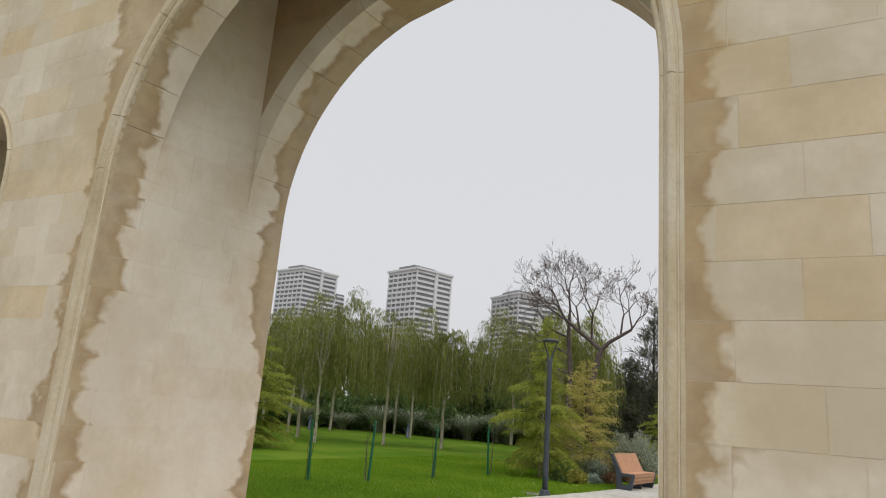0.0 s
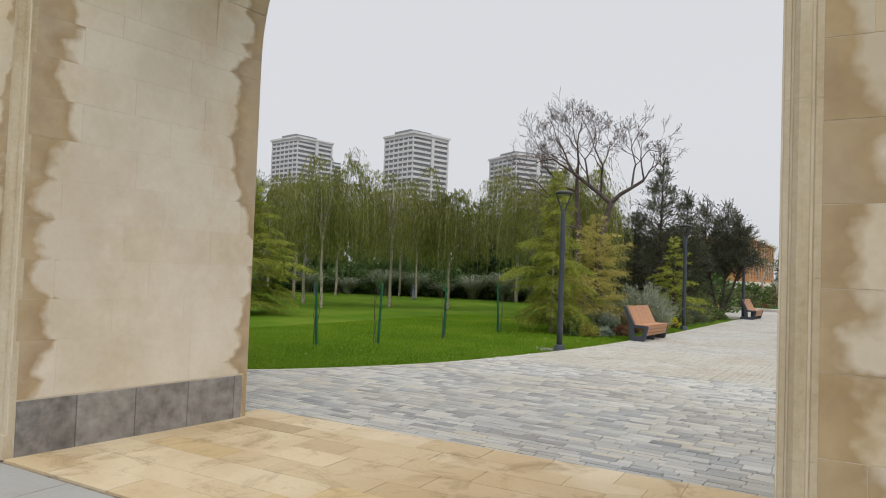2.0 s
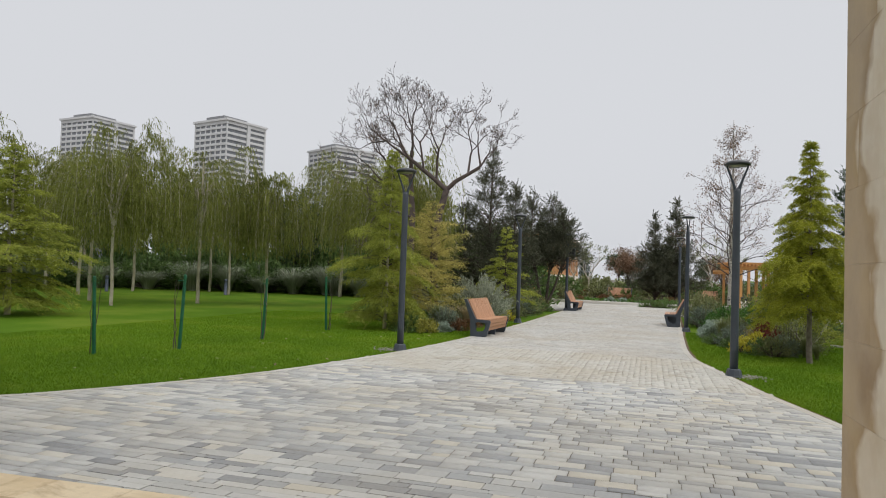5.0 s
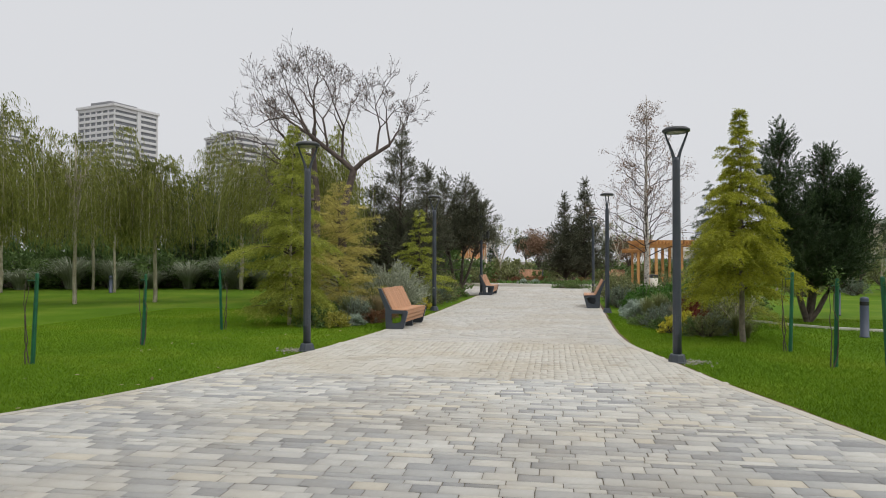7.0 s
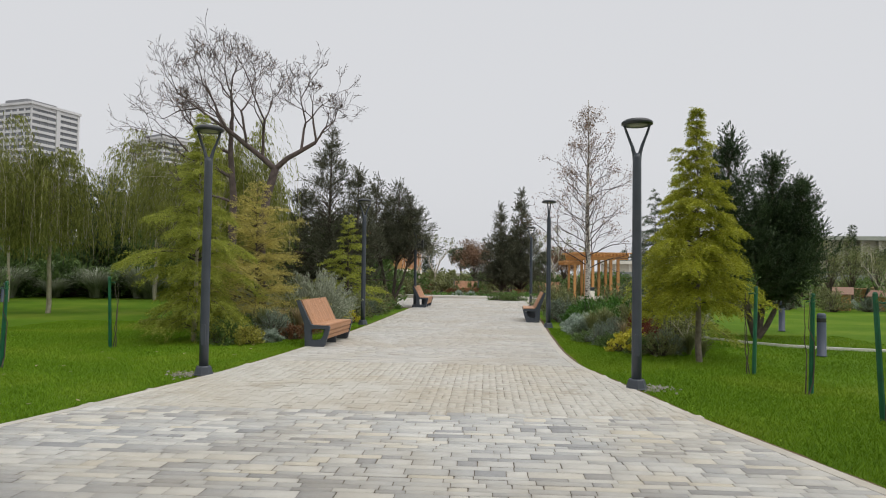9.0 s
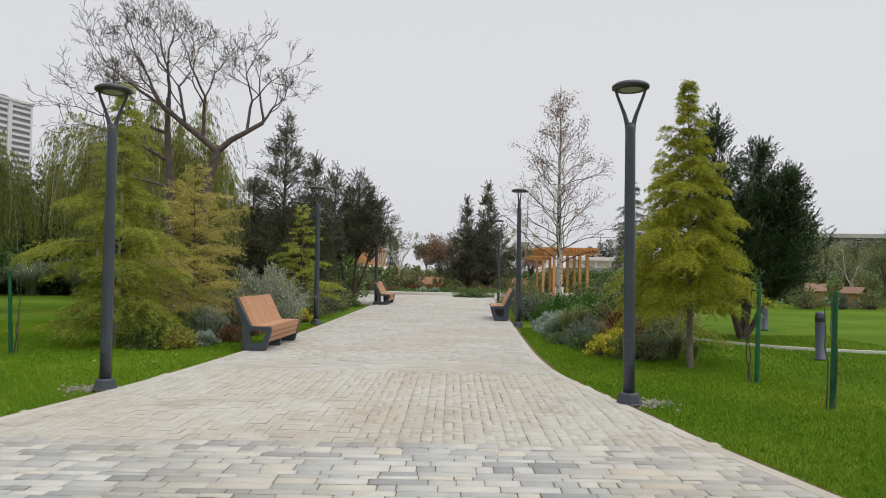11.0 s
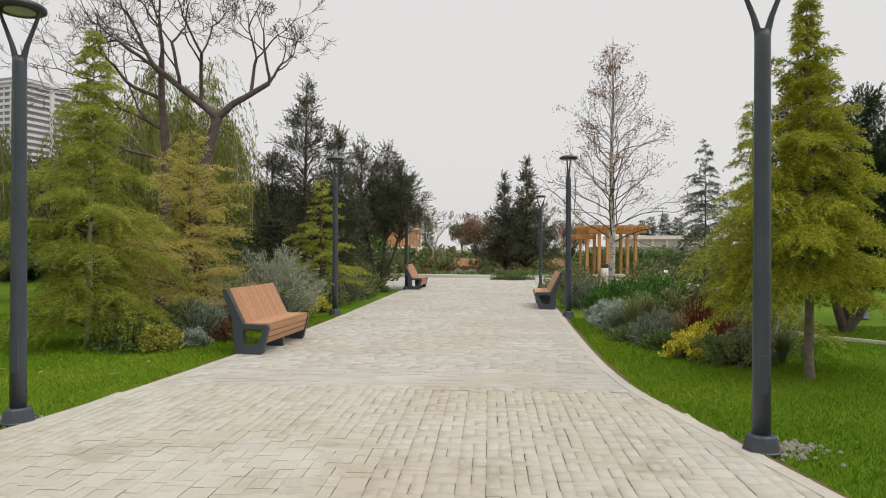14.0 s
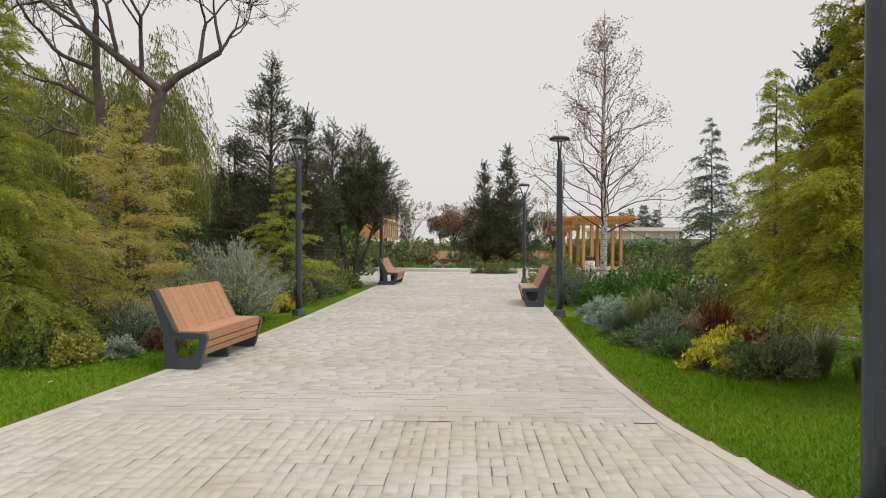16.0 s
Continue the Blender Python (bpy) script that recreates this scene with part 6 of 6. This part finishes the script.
brickh = thing("brick_building", pose(-14.2, 99, 0), "long orange brick building with rows of tall windows", "building")
brickh.scale = (1, 1, 0.86)
part("wall", box("wall", BRICK, -9, 0, 0, 29, 0, 9.0), brickh)
part("plinth", box("plinth", CREAM, -9.05, 0.08, -0.05, 29.1, 0, 2.3), brickh, "cream plinth")
part("cornice", box("cornice", CREAM, -9.3, 0.35, -0.3, 29.3, 9.0, 9.5), brickh)
part("string_course", box("string_course", CREAM, -9.06, 0.12, -0.06, 29.1, 5.6, 5.85), brickh)
for row, (z0, z1) in enumerate(((3.0, 5.3), (6.2, 7.6), (8.0, 8.7))):
    for i in range(10):
        y0 = 1.2 + i * 2.85
        win = part("window", box("window", DARK_GLASS, -0.1, 0.03, y0, y0 + 1.3, z0, z1), brickh)
        part("window_frame", box("window_frame", CREAM, 0.02, 0.07, y0 + 0.6, y0 + 0.7, z0, z1), win)
        part("pilaster", box("pilaster", BRICK, 0.0, 0.16, y0 - 1.0, y0 - 0.6, z0 - 0.3, z1 + 0.3), brickh)
for name, x0, x1, y0, y1, h, mat_, lab in (("white_building", 17.5, 31, 118, 126, 3.6, CREAM, "long low cream building far beyond the pergola"), ("colonnade_building", 40, 75, 101, 112, 6.9, CREAM_GREY, "far low building with a glazed colonnade and pale roof")):
    t = thing(name, pose((x0 + x1) / 2, y0, 0), lab, "building")
    w = (x1 - x0) / 2
    part("wall", box("wall", mat_, -w, w, 0.6, y1 - y0, 0, h - 0.3), t)
    part("roof", box("roof", ROOF if name == "colonnade_building" else CREAM, -w - 0.6, w + 0.6, -0.4, y1 - y0 + 0.5, h - 0.3, h + 0.25), t)
    n = int(2 * w / 2.2)
    for i in range(n):
        x = -w + (i + 0.5) * 2 * w / n
        part("column", box("column", mat_, x - 0.18, x + 0.18, 0.0, 0.55, 0, h - 0.3), t)
        if name == "colonnade_building":
            win = part("window", box("window", DARK_GLASS, x + 0.3, x + 1.7, 0.5, 0.62, 1.6, h - 2.2), t)
            part("window_frame", box("window_frame", CREAM, x + 0.95, x + 1.05, 0.44, 0.5, 1.6, h - 2.2), win)
fence = thing("site_fence", pose(0, 0, 0), "grey sheet fence far behind the lawn", "fence")
for i in range(26):
    part("panel", box("panel", FENCE_GREY, 8 + 2.4 * i, 10.34 + 2.4 * i, 84.0 - 0.5 * (i % 2) * 0.1, 84.06, 0, 1.9), fence)
    part("fence_post", box("fence_post", STEEL, 10.34 + 2.4 * i, 10.4 + 2.4 * i, 83.96, 84.1, 0, 2.0), fence)
pale_wall = thing("garden_wall", pose(-26, 56, 0), "pale rendered garden wall glimpsed behind the hedge", "wall")
part("wall", box("wall", CREAM, -8, 16, 0, 0.3, 0, 1.9), pale_wall)
part("coping", box("coping", CREAM, -8.1, 16.1, -0.06, 0.36, 1.9, 2.02), pale_wall)

# pale edging of a side path across the lawn
side_path = thing("path_edging", pose(0, 0, 0), "thin white stone edging line across the lawn", "path edging")
line = [(3.0, 23.9), (3.5, 22.9), (4.3, 22.0), (5.2, 21.55), (6.2, 21.25), (7.6, 21.0), (9.5, 20.9), (12, 21.0), (15, 21.3)]
bm = bmesh.new()
prev = None
for i in range(120):
    f = i / 119 * (len(line) - 1)
    a = min(int(f), len(line) - 2)
    x = line[a][0] + (line[a + 1][0] - line[a][0]) * (f - a)
    y = line[a][1] + (line[a + 1][1] - line[a][1]) * (f - a)
    cur = [bm.verts.new((x, y + o, z)) for o, z in ((-0.04, -0.04), (-0.04, 0.03), (0.04, 0.03), (0.04, -0.04))]
    if prev:
        for s in range(3):
            bm.faces.new((prev[s], prev[s + 1], cur[s + 1], cur[s]))
    prev = cur
part("edging_band", bm_mesh("edging_band", bm, BED_KERB), side_path)
# gravel collars round two lamp feet, and a few fallen leaves
for x, y in ((-6.85, 16.2), (-0.12, 15.85)):
    pr = np.random.default_rng(int(abs(x) * 100))
    V, Q = [], []
    for i in range(160):
        bx, by = pr.normal(0, 0.14), pr.normal(0, 0.14)
        s = pr.uniform(0.008, 0.02)
        c = np.array([[-1, -1, 0], [1, -1, 0], [1, 1, 0], [-1, 1, 0], [-0.5, -0.5, 1], [0.5, -0.5, 1], [0.5, 0.5, 1], [-0.5, 0.5, 1]]) * s
        o = len(V) * 8
        V.append(c + (x + bx, y + by, -0.02))
        Q += [[o + a for a in f] for f in ((4, 5, 6, 7), (0, 1, 5, 4), (1, 2, 6, 5), (2, 3, 7, 6), (3, 0, 4, 7))]
    tagged(new("gravel", mesh_of("gravel", np.concatenate(V), Q, PEBBLE)), "pale gravel round a lamp foot", "gravel", kind="stuff")
pr = np.random.default_rng(12)
n = 60
pos = np.stack([pr.uniform(-10, -6.8, n), pr.uniform(10, 22, n), np.full(n, 0.035)], 1)
v, q = leaves(pr, pos, pr.normal(0, 1, (n, 3)) * (1, 1, 0.1), 0.07, 0.05, 1.0)
tagged(new("fallen_leaves", mesh_of("fallen_leaves", v, q, STRAW)), "scattered dry leaves on the grass", "fallen leaves", kind="stuff")


# ---- grass blades and the soil line along the paving ----
def turf_blades(name, boxes, count, seed, height=0.05):
    r = np.random.default_rng(seed)
    P = []
    for x0, x1, y0, y1, share in boxes:
        m = int(count * share)
        P.append(np.stack([r.uniform(x0, x1, m), y0 + (y1 - y0) * r.random(m) ** 1.25], 1))
    P = np.concatenate(P)
    lx = np.interp(P[:, 1], [p[0] for p in LEFT_EDGE], [p[1] for p in LEFT_EDGE])
    rx = np.interp(P[:, 1], [p[0] for p in RIGHT_EDGE], [p[1] for p in RIGHT_EDGE])
    jag = r.normal(0, 0.02, len(P))
    P = P[(P[:, 0] < lx - 0.06 + jag) | (P[:, 0] > rx + 0.06 + jag)]
    m = len(P)
    h = height * r.uniform(0.6, 1.35, m)
    az = r.uniform(0, 2 * np.pi, m)
    w = r.uniform(0.0018, 0.0036, m) * (1 + 0.06 * np.maximum(P[:, 1] - 10, 0))
    a = np.stack([P[:, 0] - np.cos(az) * w, P[:, 1] - np.sin(az) * w, np.full(m, -0.03)], 1)
    b = np.stack([P[:, 0] + np.cos(az) * w, P[:, 1] + np.sin(az) * w, np.full(m, -0.03)], 1)
    c = np.stack([P[:, 0] + r.normal(0, 0.020, m), P[:, 1] + r.normal(0, 0.020, m), -0.03 + h], 1)
    V = np.stack([a, b, c], 1).reshape(-1, 3)
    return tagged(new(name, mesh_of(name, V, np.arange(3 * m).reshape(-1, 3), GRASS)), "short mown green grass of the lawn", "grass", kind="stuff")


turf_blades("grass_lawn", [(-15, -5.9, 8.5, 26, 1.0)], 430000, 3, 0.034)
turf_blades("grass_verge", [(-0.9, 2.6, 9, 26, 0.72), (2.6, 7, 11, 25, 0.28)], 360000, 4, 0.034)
for name, edge, s in (("soil_left", LEFT_EDGE, -1), ("soil_right", RIGHT_EDGE, 1)):
    bm = bmesh.new()
    prev = None
    for i, (x, y) in enumerate(smooth_line(edge, 0.12)):
        wv = 0.095 + 0.06 * noise.noise((x * 2, y * 2.0, 1.0)) + 0.02 * noise.noise((x, y * 9.0, 5.0))
        cur = [bm.verts.new((x, y, -0.016)), bm.verts.new((x + s * wv * 0.5, y, -0.006)), bm.verts.new((x + s * wv, y, -0.032))]
        if prev:
            bm.faces.new((prev[0], prev[1], cur[1], cur[0]))
            bm.faces.new((prev[1], prev[2], cur[2], cur[1]))
        prev = cur
    tagged(new("trim_" + name, bm_mesh(name, bm, SOIL)), "narrow line of bare brown soil between grass and paving", "soil", kind="structure")

# ---- flush edge stones ----
edge_mesh = {}
for edge, s in ((LEFT_EDGE, 1), (RIGHT_EDGE, -1)):
    pts = smooth_line(edge, 0.1)
    start = 14
    while start + 6 < len(pts):
        (xa, ya), (xb, yb) = pts[start], pts[start + 6]
        ln = math.hypot(xb - xa, yb - ya)
        ob = part("edge_stone", edge_mesh.setdefault(0, chip("edge_stone", KERB, 0.003)), pavement)
        turn = math.atan2(yb - ya, xb - xa)
        n = (math.sin(turn) * s, -math.cos(turn) * s)
        ob.matrix_world = Matrix.Translation(((xa + xb) / 2 + n[0] * 0.06, (ya + yb) / 2 + n[1] * 0.06, 0.006)) @ Matrix.Rotation(turn, 4, "Z") @ Matrix.Diagonal((ln + 0.002, 0.12, 1, 1))
        start += 6

# ---- paving setts ----
rp = random.Random(17)
pieces = {"grey": [], "warm": [], "far": []}


def lay_rows(kind, y0, y1, widths, lengths, slope=0.0, xs=None):
    y, i = y0, 0
    while y < y1:
        w = rp.choice(widths)
        mid = y + w / 2
        a = xs[0] if xs else edge_x(LEFT_EDGE, mid) + 0.05
        b = xs[1] if xs else edge_x(RIGHT_EDGE, mid) - 0.05
        x = a - rp.uniform(0, lengths[1] * 0.6)
        while x < b:
            ln = rp.uniform(*lengths)
            p, q = max(x, a), min(x + ln, b)
            if q - p > 0.04:
                pieces[kind].append(((p + q) / 2, mid + slope * ((p + q) / 2 + 3.4), q - p, w))
            x += ln
        y += w
        i += 1


lay_rows("grey", 6.80, 13.42, (0.08, 0.10, 0.10, 0.13, 0.16), (0.13, 0.44), 0.012)
lay_rows("grey", 13.45, 13.62, (0.16,), (0.16, 0.26), 0.012)
x = -7.4
while x < 0.2:
    w = rp.choice((0.18, 0.19, 0.20))
    y = 13.66 - rp.uniform(0, 0.1)
    while y < 17.75:
        way = rp.random()
        l = rp.choice((0.095, 0.095, 0.14, 0.19)) if way < 0.5 else 0.19
        cells = [(w / 2, w)] if way < 0.5 else [(w * 0.25, w / 2), (w * 0.75, w / 2)]
        a, b = max(y, 13.64), min(y + l, 17.78)
        for cx, cw in cells:
            mid = x + cx + rp.uniform(-0.004, 0.004)
            if b - a > 0.03 and edge_x(LEFT_EDGE, (a + b) / 2) + 0.02 < mid < edge_x(RIGHT_EDGE, (a + b) / 2) - 0.02:
                pieces["warm"].append((mid, (a + b) / 2, cw, b - a))
        y += l
    x += w
lay_rows("far", 17.785, 17.93, (0.16,), (0.16, 0.26))
lay_rows("far", 17.947, 36.25, (0.09, 0.12, 0.15), (0.16, 0.42))
lay_rows("far", 36.3, 47.4, (0.2, 0.24), (0.35, 0.7), 0, (-10.9, 7.0))
for kind, material, near in (("grey", PAVER, (6.7, 9.6)), ("warm", PAVER_WARM, (13.6, 15.9)), ("far", PAVER_FAR, (17.9, 19.0))):
    unit = chip("sett", material, 0.0035)
    V, Q, made = [], [], 0
    base = np.array([[-1, -1], [1, -1], [1, 1], [-1, 1]]) * 0.5
    for x, y, w, l in pieces[kind]:
        dz, tz = rp.uniform(-0.002, 0.002), rp.uniform(-0.25, 0.25)
        gap = rp.uniform(0.003, 0.010) if kind == "grey" else rp.uniform(0.001, 0.0065)
        if near[0] < y < near[1] and -5.8 < x < 0.4 and made < 300:
            ob = part("sett", unit, pavement)
            ob.matrix_world = Matrix.Translation((x, y, dz)) @ pose(0, 0, 0, tz, -tz, 0) @ Matrix.Diagonal((w - gap * (1.0 if kind == "grey" else 0.6), l - gap, 1, 1))
            made += 1
            continue
        o = len(V) * 8
        side = gap * (1.0 if kind == "grey" else 0.5)
        foot = base * (w - side, l - gap) + (x, y)
        head = base * (w - side - 0.005, l - gap - 0.006) + (x, y)
        V.append(np.concatenate([np.c_[foot, np.full(4, dz - 0.0045)], np.c_[head, np.full(4, dz)]]))
        Q += [[o + 4, o + 5, o + 6, o + 7]] + [[o + a, o + (a + 1) % 4, o + 4 + (a + 1) % 4, o + 4 + a] for a in range(4)]
    rest = new("setts", mesh_of("setts_" + kind, np.concatenate(V), Q, material))
    rest.parent = pavement
    rest["kind"] = "stuff"
